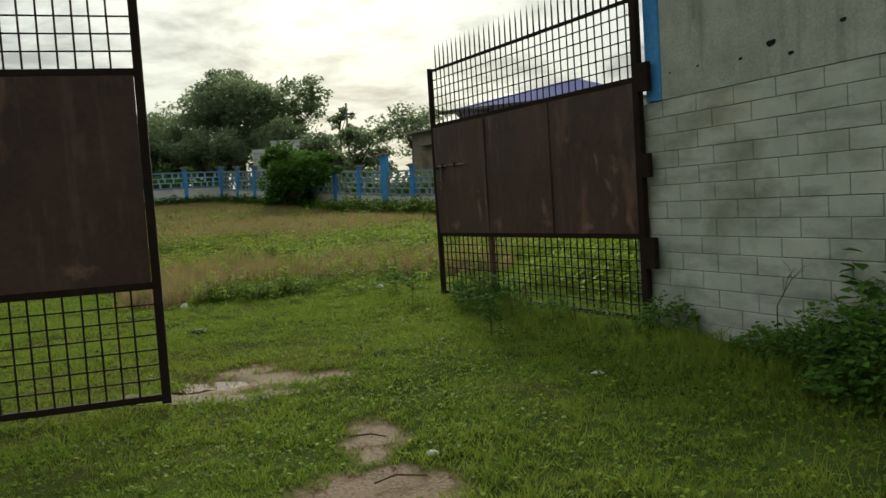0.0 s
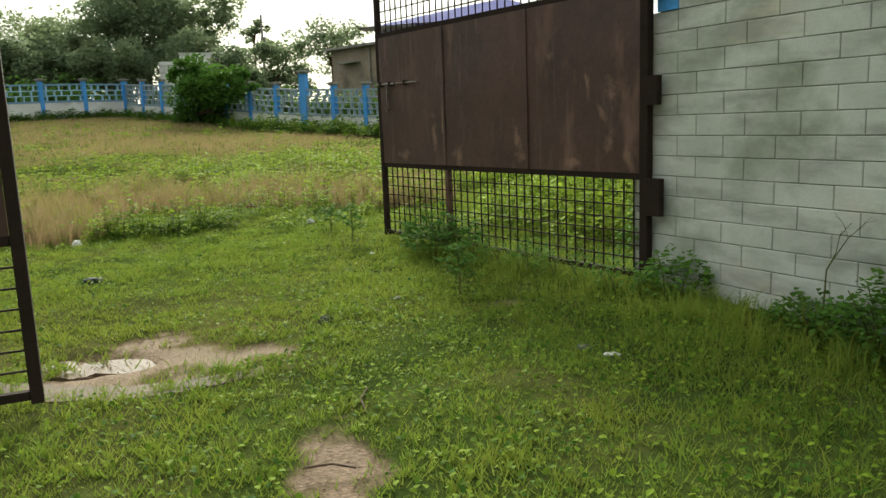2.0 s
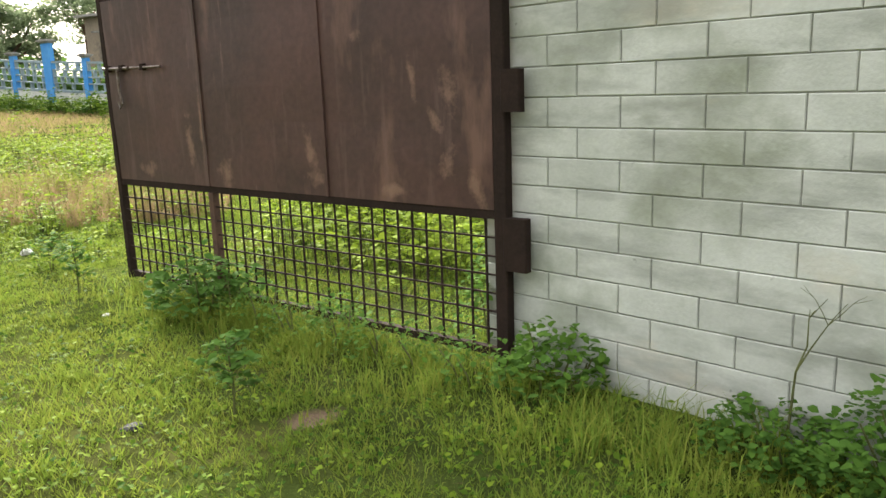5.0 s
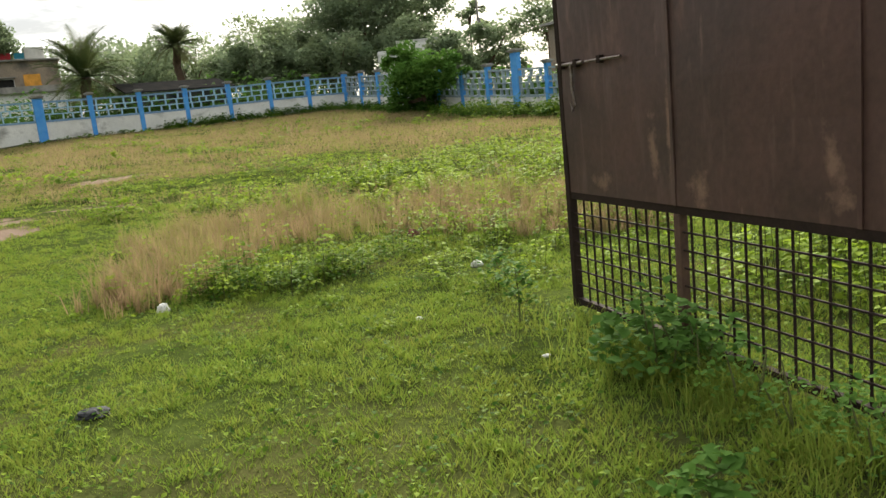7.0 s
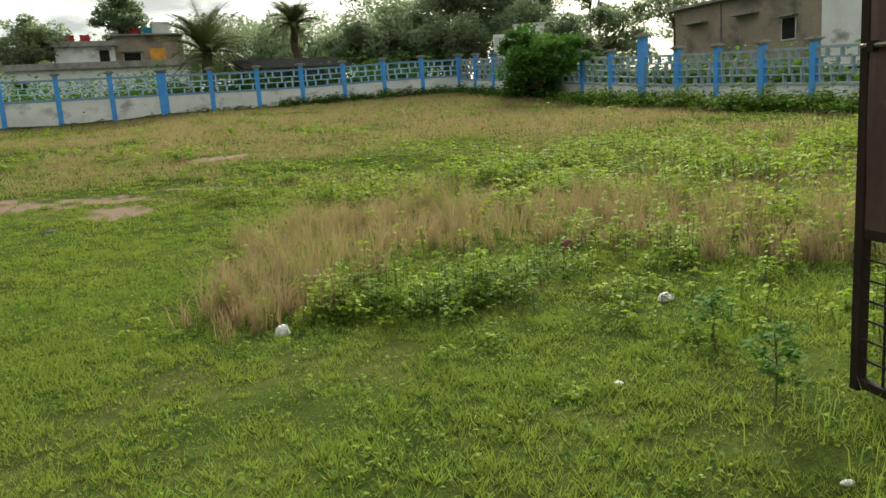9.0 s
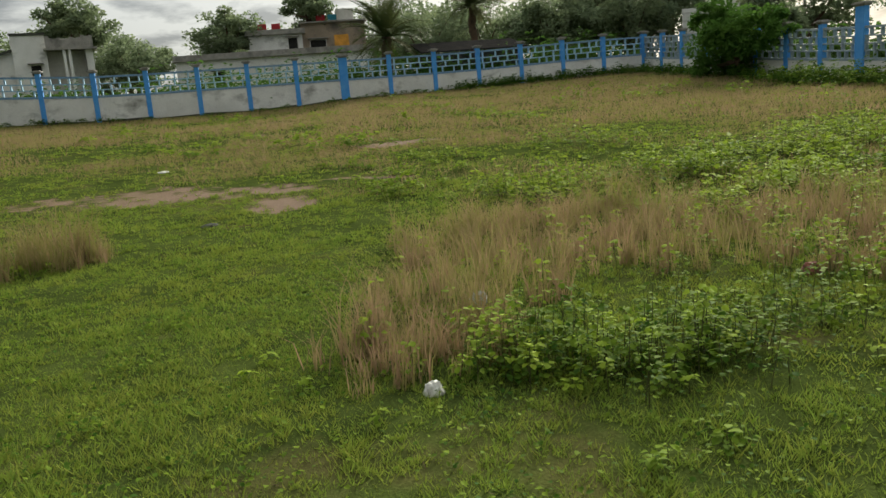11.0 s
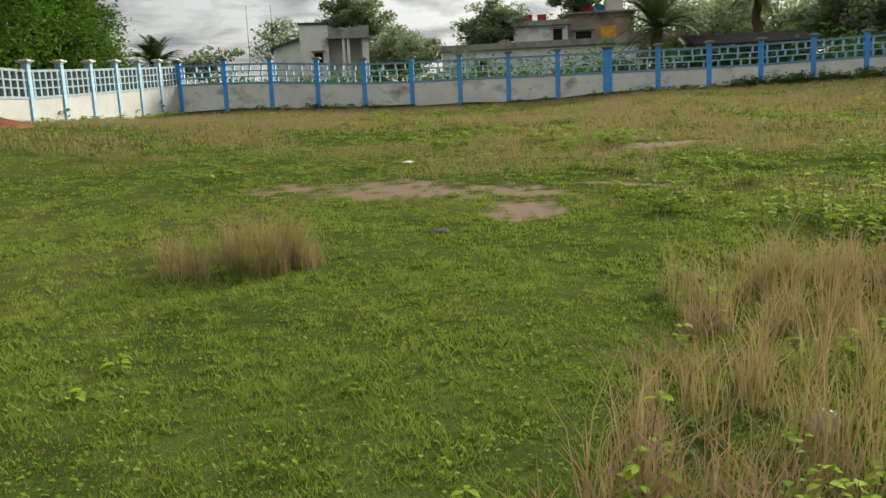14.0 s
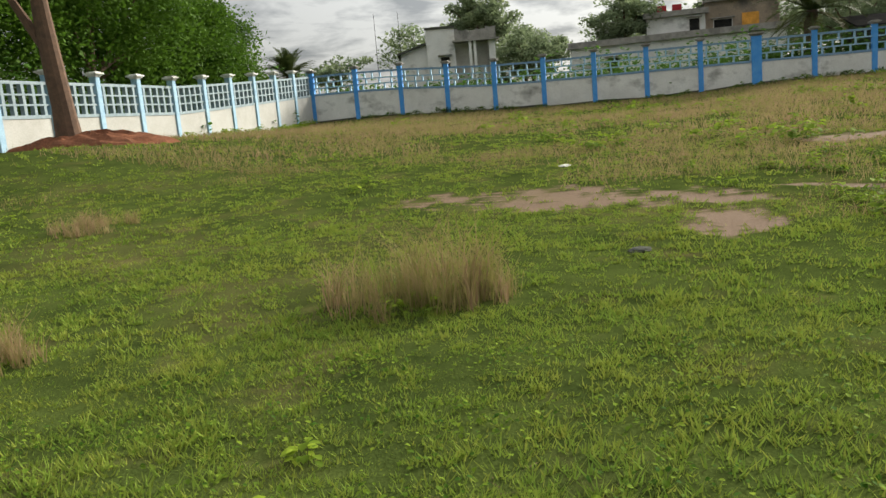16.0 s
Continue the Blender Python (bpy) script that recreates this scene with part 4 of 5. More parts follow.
def build_brown_building():
    h = empty("brown_building", along((-33.6, 64.0), (0.90, -0.43), 2.6), "old two-storey brown plastered building with dark damp patches", "house")
    house_body(h, 0, 0, 0, 15.5, 12, 5.6, M["brown_house"])
    Geo().box(-0.5, -0.6, 5.6, 15.6, 12.3, 5.8).part("roof", M["concrete"], h)
    for x in (2.9, 8.4):
        Geo().box(x - 1.2, -0.75, 4.3, x + 1.2, -0.003, 4.42).part("sunshade", M["concrete"], h)
    house_window(h, 12.4, 2.2, 1.2, 1.4, 0)
    house_body(h, 15.6, -0.4, 0, 24.0, 12, 5.9, M["white"], "side_block")
    Geo().box(15.5, -0.8, 5.9, 24.3, 12.3, 6.05).part("side_roof", M["concrete"], h)
    Geo().tube([(5.6, -0.12, 0), (5.6, -0.12, 5.5)], [0.07, 0.07]).part("drain_pipe", M["concrete"], h)


def build_pavilion():
    h = empty("blue_roof_shelter", along((-27.6, 61.0), (0.95, 0.30), 8.4), "open rooftop shelter under a violet blue sheet roof", "shelter")
    W, D, z = 15.4, 8.0, 1.75
    Geo().add([(-0.3, -0.6, z - 0.5), (W, -0.6, z), (W, D, z), (-0.3, D, z - 0.5), (W * 0.72, D * 0.42, z + 1.9), (W * 0.30, D * 0.42, z + 0.9)],
              [(0, 1, 4, 5), (1, 2, 4), (2, 3, 5, 4), (3, 0, 5), (3, 2, 1, 0)]).part("roof", M["roofblue"], h, "violet blue corrugated sheet roof")
    Geo().box(-1.4, -0.9, z - 0.62, 3.4, 2, z - 0.53).part("roof_edge", M["concrete"], h)
    for x in (0.5, 5.2, 10.0, 14.6):
        for y in (1.6, D - 0.5):
            Geo().box(x - 0.12, y - 0.12, -0.6, x + 0.12, y + 0.12, z - 0.52).part("column", M["brown_house"], h)


def build_pole(x, y, top):
    z = float(ground_z(x, y))
    p = empty("utility_pole", pose(x, y, z), "tall grey concrete utility pole with cross arm", "utility pole")
    Geo().tube([(0, 0, -0.3), (0, 0, top - z)], [0.17, 0.11], 8).part("pole", M["concrete"], p)
    Geo().box(-0.9, -0.05, top - z - 1.3, 0.9, 0.05, top - z - 1.18).part("cross_arm", M["bar"], p)
    Geo().box(-0.3, 0.12, top - z - 3.2, 0.3, 0.45, top - z - 2.3, 0.05).part("transformer_box", M["concrete"], p)
    for k in (-0.8, 0, 0.8):
        Geo().tube([(k, 0, top - z - 1.18), (k, 0, top - z - 0.95)], [0.04, 0.03], 6).part("insulator", M["white"], p)


def build_shed():
    p = start_f + FAR_DIR * (step_f * 11.0) + Vector((-0.94, 0.342, 0)) * 3.2
    z = float(ground_z(p.x, p.y))
    h = empty("low_shed", along(p, FAR_DIR, z), "long low shed with a dark sheet roof behind the wall", "shed")
    Geo().box(0, 0.3, -0.2, 8.0, 3.5, 2.7).part("wall", M["stain"], h)
    Geo().add([(-0.3, -0.3, 2.75), (8.3, -0.3, 2.75), (8.3, 4, 3.7), (-0.3, 4, 3.7), (-0.3, -0.3, 2.85), (8.3, -0.3, 2.85), (8.3, 4, 3.8), (-0.3, 4, 3.8)],
              [(0, 3, 2, 1), (4, 5, 6, 7), (0, 1, 5, 4), (1, 2, 6, 5), (2, 3, 7, 6), (3, 0, 4, 7)]).part("roof", M["dark"], h, "dark corrugated sheet roof")


build_shed()
build_white_house()
build_flat_house()
build_pale_house()
build_brown_building()
build_pavilion()
build_pole(-46.5, 72.7, 13.4)


# ---- grass ----
def blades(name, x, y, h, w, lean, material, tone, label, category, heading=None, bent=False):
    n = len(x)
    z = ground_z(x, y) - 0.02 * mud_at(x, y) - 0.01
    a = rng.random(n) * 2 * np.pi
    t = np.stack([np.cos(a), np.sin(a), np.zeros(n)], 1) * (w * 0.5)[:, None]
    b = rng.random(n) * 2 * np.pi if heading is None else heading
    l = np.stack([np.cos(b), np.sin(b), np.zeros(n)], 1) * (h * lean * (0.3 + rng.random(n)))[:, None]
    p = np.stack([x, y, z], 1)
    if bent:
        up = np.stack([np.zeros(n), np.zeros(n), h], 1)
        m1, tip = p + l * 0.22 + up * 0.55, p + l + up * (1 - 0.12 * rng.random(n))[:, None]
        v = np.stack([p - t, p + t, m1 + t * 0.7, m1 - t * 0.7, tip], 1).reshape(-1, 3)
        o = (np.arange(n) * 5)[:, None]
        f = np.concatenate([o + np.array([[0, 1, 2]]), o + np.array([[0, 2, 3]]), o + np.array([[3, 2, 4]])], 0)
        return tagged(new(name, np_mesh(name, v, f, material, np.repeat(tone, 5))), label, category, kind="stuff")
    v = np.stack([p - t, p + t, p + l + np.stack([np.zeros(n), np.zeros(n), h], 1)], 1).reshape(-1, 3)
    me = np_mesh(name, v, np.arange(3 * n).reshape(-1, 3), material, np.repeat(tone, 3))
    return tagged(new(name, me), label, category, kind="stuff")


LINE = np.array([(2.1, -3.0), (0.6, -1.4), (0.5, 0.6), (-0.7, 1.9), (-2.3, 2.6), (-3.6, 4.0), (-4.8, 4.1), (-6.4, 3.7)])


def walk_distance(x, y):
    d = np.full(len(x), 1e9)
    for a, b in zip(LINE[:-1], LINE[1:]):
        ab = b - a
        k = np.clip(((x - a[0]) * ab[0] + (y - a[1]) * ab[1]) / (ab @ ab), 0, 1)
        d = np.minimum(d, np.hypot(x - a[0] - k * ab[0], y - a[1] - k * ab[1]))
    return d


def in_field(x, y):
    """Inside the boundary walls."""
    u, w = -0.94 * x + 0.342 * y, 0.342 * x + 0.94 * y
    return (u < 59.8) & (w > -21.4) & (w < 31.3)


def scatter(x0, x1, y0, y1, dens):
    n = int((x1 - x0) * (y1 - y0) * dens)
    return x0 + (x1 - x0) * rng.random(n), y0 + (y1 - y0) * rng.random(n)


DRY_POLY = [(-6.6, 4.95), (-7.2, 5.05), (-7.9, 5.75), (-9.3, 6.7), (-11.0, 8.2), (-10.8, 10.5), (-8.5, 13.0), (-4.4, 13.0), (-2.8, 9.6), (-4.4, 9.3), (-6.4, 9.4), (-7.3, 8.4), (-7.2, 6.7), (-6.5, 5.9)]


def in_poly(x, y, poly):
    inside = np.zeros(len(x), bool)
    for (x0, y0), (x1, y1) in zip(poly, poly[1:] + poly[:1]):
        c = ((y0 > y) != (y1 > y)) & (x < (x1 - x0) * (y - y0) / (y1 - y0 + 1e-9) + x0)
        inside ^= c
    return inside


def lawn():
    for k, (d0, d1, dens, w, h0, h1) in enumerate(((0, 3.2, 3300, 0.0095, 0.03, 0.09), (3.2, 6.5, 1750, 0.0135, 0.035, 0.09), (6.5, 12, 760, 0.0215, 0.035, 0.09),
                                                  (12, 24, 160, 0.036, 0.04, 0.09), (24, 62, 32, 0.068, 0.06, 0.13))):
        box = (LINE[:, 0].min() - d1, LINE[:, 0].max() + min(d1, 7), LINE[:, 1].min() - min(d1, 4), LINE[:, 1].max() + d1)
        x, y = scatter(*box, dens / 8)
        x, y = np.repeat(x, 8), np.repeat(y, 8)
        head = rng.random(len(x)) * 2 * np.pi
        rad = np.abs(rng.normal(0, 1.0, len(x))) * (0.012 + 1.1 * w)
        x, y = x + rad * np.cos(head), y + rad * np.sin(head)
        d = walk_distance(x, y)
        keep = (d >= d0) & (d < d1) & in_field(x, y) & (mud_at(x, y) < 0.15 + 0.7 * rng.random(len(x)))
        # nothing behind the camera's whole walk
        keep &= (x - 0.4 * y < 5.5)
        x, y, head = x[keep], y[keep], head[keep]
        n = len(x)
        patch = 0.75 + 0.4 * wob(x, y, 0.7) + 0.45 * wob(y, x, 3.1)
        h = (h0 + (h1 - h0) * rng.random(n) ** 1.6) * np.clip(patch, 0.25, 1.6)
        tone = np.clip(rng.random(n) ** 2.5 + 0.35 * np.clip(wob(x, y, 0.45), 0, 1) + 0.2 * wob(x, y, 2.3), 0, 1)
        blades("lawn_grass", x, y, h, np.full(n, w) * (0.6 + 0.8 * rng.random(n)), 0.9, M["grass"], tone,
               "short trodden green grass with yellowing blades", "grass", head)


lawn()


def dry_grass():
    xs, ys, hs, ws = [], [], [], []

    def put(x, y, h, w):
        xs.append(x), ys.append(y), hs.append(h), ws.append(w)
    # tufts, each with many blades fanning out of one root
    x, y = scatter(-11.8, -2.6, 4.4, 13.4, 34)
    k = in_poly(x + 0.3 * wob(x, y, 1.1), y + 0.3 * wob(y, x, 1.3), DRY_POLY) & (rng.random(len(x)) < np.clip(0.72 + 0.6 * wob(x, y, 0.9) + 0.35 * wob(y, x, 2.2), 0.12, 1))
    x, y = x[k], y[k]
    th = (0.26 + 0.50 * rng.random(len(x)) ** 1.5) * np.clip(0.92 + 0.42 * wob(x, y, 0.8), 0.45, 1.35)
    m = 22
    x, y, th = np.repeat(x, m), np.repeat(y, m), np.repeat(th, m)
    a, q = rng.random(len(x)) * 2 * np.pi, 0.075 * np.sqrt(rng.random(len(x)))
    put(x + q * np.cos(a), y + q * np.sin(a), th * (0.35 + 0.75 * rng.random(len(x))), np.full(len(x), 0.0072))
    for cx, cy, r1, r2, n, h in ((-13.25, 4.05, 0.55, 0.9, 1250, 0.86), (-12.6, 0.65, 0.35, 0.35, 420, 0.55), (-21.0, -1.35, 0.9, 0.8, 900, 0.45), (-7.3, 5.6, 0.5, 0.5, 420, 0.5),
                                 (-10.4, 9.0, 1.1, 0.7, 700, 0.5)):
        tufts = max(6, n // 28)
        a, q = rng.random(tufts) * 2 * np.pi, np.sqrt(rng.random(tufts))
        th = h * (0.5 + 0.6 * rng.random(tufts)) * (1.1 - 0.4 * q * q)
        k = rng.integers(0, tufts, n)
        put((cx + r1 * q * np.cos(a))[k] + rng.normal(0, 0.05, n), (cy + r2 * q * np.sin(a))[k] + rng.normal(0, 0.05, n), th[k] * (0.4 + 0.7 * rng.random(n)), np.full(n, 0.0085))
    x, y, h, w = (np.concatenate(q) for q in (xs, ys, hs, ws))
    tone = np.clip(rng.random(len(x)) ** 1.4 + 0.45 * wob(x, y, 0.8), 0, 1)
    blades("dry_grass", x, y, h, w * (0.6 + 0.8 * rng.random(len(x))), 0.6, M["dry"], tone, "tall dry brown grass in loose stands", "grass", bent=True)


dry_grass()


def far_dry_grass():
    """Fine brownish growth over the far part of the field."""
    for d0, d1, dens, w, h in ((10, 24, 230, 0.009, 0.22), (24, 62, 85, 0.022, 0.27)):
        x, y = scatter(-68, 2, -22, 62, dens)
        d = walk_distance(x, y)
        u, ww = -0.94 * x + 0.342 * y, 0.342 * x + 0.94 * y
        band = np.clip(-0.1 + 1.25 * (0.18 + 0.85 * wob(x, y, 0.13) + 0.35 * wob(y, x, 0.4) + 0.4 * smooth(22, 36, u) + 0.3 * smooth(2, 12, ww) - 0.75 * smooth(0, 6, -ww) * (u < 27)), 0.0, 0.9)
        k = (d >= d0) & (d < d1) & in_field(x, y) & (rng.random(len(x)) < band) & (mud_at(x, y) < 0.3) & (u < 58.5)
        x, y = x[k], y[k]
        tone = np.clip(rng.random(len(x)) ** 1.4 + 0.3 * wob(x, y, 0.5), 0, 1)
        blades("far_dry_grass", x, y, h * (0.4 + 0.8 * rng.random(len(x))), w * (0.6 + 0.8 * rng.random(len(x))), 0.6, M["dry"], tone, "brownish dry grass thinly mixed over the far field", "grass")


far_dry_grass()


# ---- weeds ----
STEMS = []
HEADS = []


def weed_leaves(cx, cy, r, h, n, size, tone0, pts, sizes, tones):
    """A low plant: upright stems with whorls of flat leaves, the widest at the top."""
    stems = max(1, n // 13)
    a, q = rng.random(stems) * 2 * np.pi, np.sqrt(rng.random(stems)) * r
    sx, sy = cx + q * np.cos(a), cy + q * np.sin(a)
    sh = h * (1 - 0.45 * (q / max(r, 1e-6)) ** 2) * (0.5 + 0.65 * rng.random(stems))
    hue = 0.45 * (rng.random(stems) - 0.5)
    k = rng.integers(0, stems, n)
    tall = h > 1.5
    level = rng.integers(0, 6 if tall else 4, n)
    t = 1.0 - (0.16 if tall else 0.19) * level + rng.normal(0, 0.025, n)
    head = rng.random(n) * 2 * np.pi
    reach = size * (0.55 + 0.5 * rng.random(n)) * (1 + 0.25 * level)
    gz = ground_z(sx, sy)
    lx, ly = rng.normal(0, 0.12, stems) * sh, rng.normal(0, 0.12, stems) * sh
    p = np.stack([sx[k] + lx[k] * t + reach * np.cos(head), sy[k] + ly[k] * t + reach * np.sin(head), gz[k] + sh[k] * t - 0.15 * reach], 1)
    pts.append(p)
    HEADS.append(head)
    sizes.append(size * (0.65 + 0.75 * rng.random(n)) * (1 - 0.05 * level))
    # lower whorls of weed_leaf get darker: shade under the top leaves, put into tone
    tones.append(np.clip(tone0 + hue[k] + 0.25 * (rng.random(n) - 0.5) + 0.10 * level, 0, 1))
    STEMS.append(np.stack([sx, sy, gz, sx + lx, sy + ly, gz + sh], 1))


def weed_stems(name, label):
    """The stems of the plants gathered so far, as slim tapering blades crossed in pairs."""
    q = np.concatenate(STEMS)
    STEMS.clear()
    n = len(q)
    a, b = q[:, :3] - np.array([0, 0, 0.02]), q[:, 3:]
    out = []
    for w in (np.array([0.0035, 0.002, 0]), np.array([-0.002, 0.0035, 0])):
        out.append(np.stack([a - w, a + w, b + w * 0.4, b - w * 0.4], 1))
    v = np.concatenate(out).reshape(-1, 3)
    tagged(new(name, np_mesh(name, v, np.arange(8 * n).reshape(-1, 4), M["stem"])), label, "weeds", kind="stuff")


def broad_leaves(pos, size, tone, name, material, label, category, head=None):
    """Broad horizontal leaves with a fold along the midrib: six points, four triangles as two quads."""
    n = len(pos)
    a = rng.random(n) * 2 * np.pi if head is None else head
    tilt = rng.normal(0, 0.35, n) if head is None else rng.normal(-0.12, 0.2, n)
    d = np.stack([np.cos(a), np.sin(a), tilt], 1)
    d /= np.linalg.norm(d, axis=1)[:, None]
    s = np.stack([-np.sin(a), np.cos(a), rng.normal(0, 0.25, n)], 1)
    up = np.cross(d, s)
    L = size[:, None]
    base, tip = pos - d * L * 0.5, pos + d * L * 0.5 - up * L * 0.08
    m1, m2 = pos - d * L * 0.12, pos + d * L * 0.2
    w = L * 0.34
    l1, r1 = m1 + s * w + up * L * 0.1, m1 - s * w + up * L * 0.1
    v = np.stack([base, l1, m2, tip, r1, m2 + s * w * 0.9 + up * L * 0.07, m2 - s * w * 0.9 + up * L * 0.07], 1).reshape(-1, 3)
    o = (np.arange(n) * 7)[:, None]
    tri = np.concatenate([o + np.array([[0, 2, 1]]), o + np.array([[1, 2, 5]]), o + np.array([[5, 2, 3]]), o + np.array([[0, 4, 2]]), o + np.array([[4, 6, 2]]), o + np.array([[6, 3, 2]])], 0)
    me = np_mesh(name, v, tri, material, np.repeat(tone, 7))
    return tagged(new(name, me), label, category, kind="stuff")


def weeds():
    P, S, T = [], [], []
    spots = []
    # green band in front of the dry stand, thinning out into it
    belt = ((-6.75, 5.95), (-6.35, 6.1), (-5.75, 6.5), (-5.6, 7.1), (-5.9, 7.9), (-5.4, 8.4), (-5.0, 9.1))
    for k in range(135):
        t = rng.uniform(0.4, 3.2) if k % 5 < 3 else rng.random() * (len(belt) - 1.001)
        (ax, ay), (bx, by) = belt[int(t)], belt[int(t) + 1]
        back = abs(rng.normal(0, 0.5)) - 0.15
        x, y = ax + (bx - ax) * (t % 1) - 0.75 * back + rng.normal(0, 0.12), ay + (by - ay) * (t % 1) + 0.55 * back + rng.normal(0, 0.12)
        spots.append((x, y, 0.13, 0.16 + 0.38 * rng.random() ** 1.3, 32, 0.048, 0.6 - 0.5 * (rng.random() < 0.3)))
    for k in range(110):
        x, y = rng.uniform(-10.5, -3.2), rng.uniform(6.2, 12.8)
        if in_poly(np.array([x]), np.array([y]), DRY_POLY)[0]:
            spots.append((x, y, 0.08, 0.42 + 0.25 * rng.random(), 22, 0.05, 0.12))
    for px, py, n, ph in ((-6.95, 4.85, 14, 0.2), (-6.7, 5.5, 26, 0.3), (-6.45, 5.75, 30, 0.34), (-7.4, 5.5, 16, 0.5), (-7.0, 5.9, 20, 0.42), (-4.98, 5.68, 34, 0.26), (-3.85, 5.55, 26, 0.1),
                          (-3.7, 6.93, 36, 0.3), (-3.55, 6.75, 28, 0.22), (-4.25, 6.98, 34, 0.26), (-4.5, 7.25, 26, 0.2), (-3.9, 7.5, 30, 0.28), (-4.0, 7.0, 20, 0.2),
                          (-6.15, 5.0, 10, 0.12), (-7.75, 4.9, 12, 0.14), (-7.6, 4.75, 12, 0.12)):
        spots.append((px, py, 0.1, ph, n, 0.05, 0.25))
    for k in range(34):
        spots.append((-4.3 + rng.normal(0, 0.8), 8.0 + rng.normal(0, 0.6), 0.16, 0.12 + 0.2 * rng.random(), 26, 0.05, 0.25))
    for k in range(40):
        spots.append((-5.0 + rng.normal(0, 1.0), 9.7 + rng.normal(0, 0.5), 0.25, 0.28 + 0.3 * rng.random(), 50, 0.055, 0.2))
    # bright weeds beyond the dry stand and behind the gate
    for k in range(420):
        x, y = rng.uniform(-13, 0), rng.uniform(10.5, 24)
        if wob(np.array(x), np.array(y), 0.5) > -0.15:
            spots.append((x, y, 0.42, 0.3 + 0.55 * rng.random() ** 1.4, 120, 0.08, 0.18 * rng.random()))
    for k in range(260):
        x = rng.uniform(-1.8, 3.6)
        y = rng.uniform(6.0, 14.0) + max(0.0, -x) * 0.6
        spots.append((x, y, 0.4, 0.4 + 0.5 * rng.random(), 100, 0.075, 0.08 + 0.25 * rng.random()))
    # low plants across the field
    for k in range(60):
        x, y = rng.uniform(-24, -9), rng.uniform(9.5, 20)
        spots.append((x, y, 0.4, 0.12 + 0.22 * rng.random(), 36, 0.085, 0.4))
    for k in range(90):
        x, y = rng.uniform(-50, -22), rng.uniform(6, 40)
        spots.append((x, y, 0.8, 0.25 + 0.3 * rng.random(), 40, 0.17, 0.35))
    for cx, cy, r, h, n in ((-10.5, 13.6, 0.7, 0.8, 200), (-11.7, 13.2, 0.8, 0.6, 200), (-12.3, 11.0, 1.4, 0.3, 260), (-8.6, 15.8, 1.2, 0.9, 320), (-6.0, 13.7, 1.3, 0.9, 360),
                            (-17.2, 27.1, 1.2, 0.8, 160), (-25.0, 20.2, 1.1, 0.7, 160), (-15.2, 10.1, 0.5, 0.35, 120), (-12.9, 3.95, 0.3, 0.16, 40), (-16.7, 16.4, 1.5, 0.75, 420), (-14.5, 9.75, 0.45, 0.32, 110), (-26.6, 15.4, 0.6, 0.4, 90), (-20, 12.4, 0.9, 0.3, 120), (-18.3, 13.4, 1.1, 0.35, 160),
                            (-13.0, 4.0, 0.25, 0.15, 40), (-10.16, 3.27, 0.14, 0.16, 26), (-9.6, 2.95, 0.12, 0.12, 18), (-7.26, 5.6, 0.18, 0.42, 30),
                            (-5.0, 6.2, 0.14, 0.2, 22), (-23, 3.4, 0.8, 0.28, 90), (-30, 2.0, 1.6, 0.4, 160), (-22, -4, 0.9, 0.35, 120), (-9.2, 4.6, 0.1, 0.12, 14)):
        spots.append((cx, cy, r, h, n, 0.06 if n < 45 else 0.1, 0.35))
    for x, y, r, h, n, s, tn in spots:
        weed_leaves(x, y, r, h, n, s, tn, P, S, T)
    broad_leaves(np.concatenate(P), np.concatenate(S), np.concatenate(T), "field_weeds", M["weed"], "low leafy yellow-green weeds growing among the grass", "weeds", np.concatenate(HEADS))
    HEADS.clear()
    weed_stems("weed_stems", "slim green stems of the field weeds")


weeds()


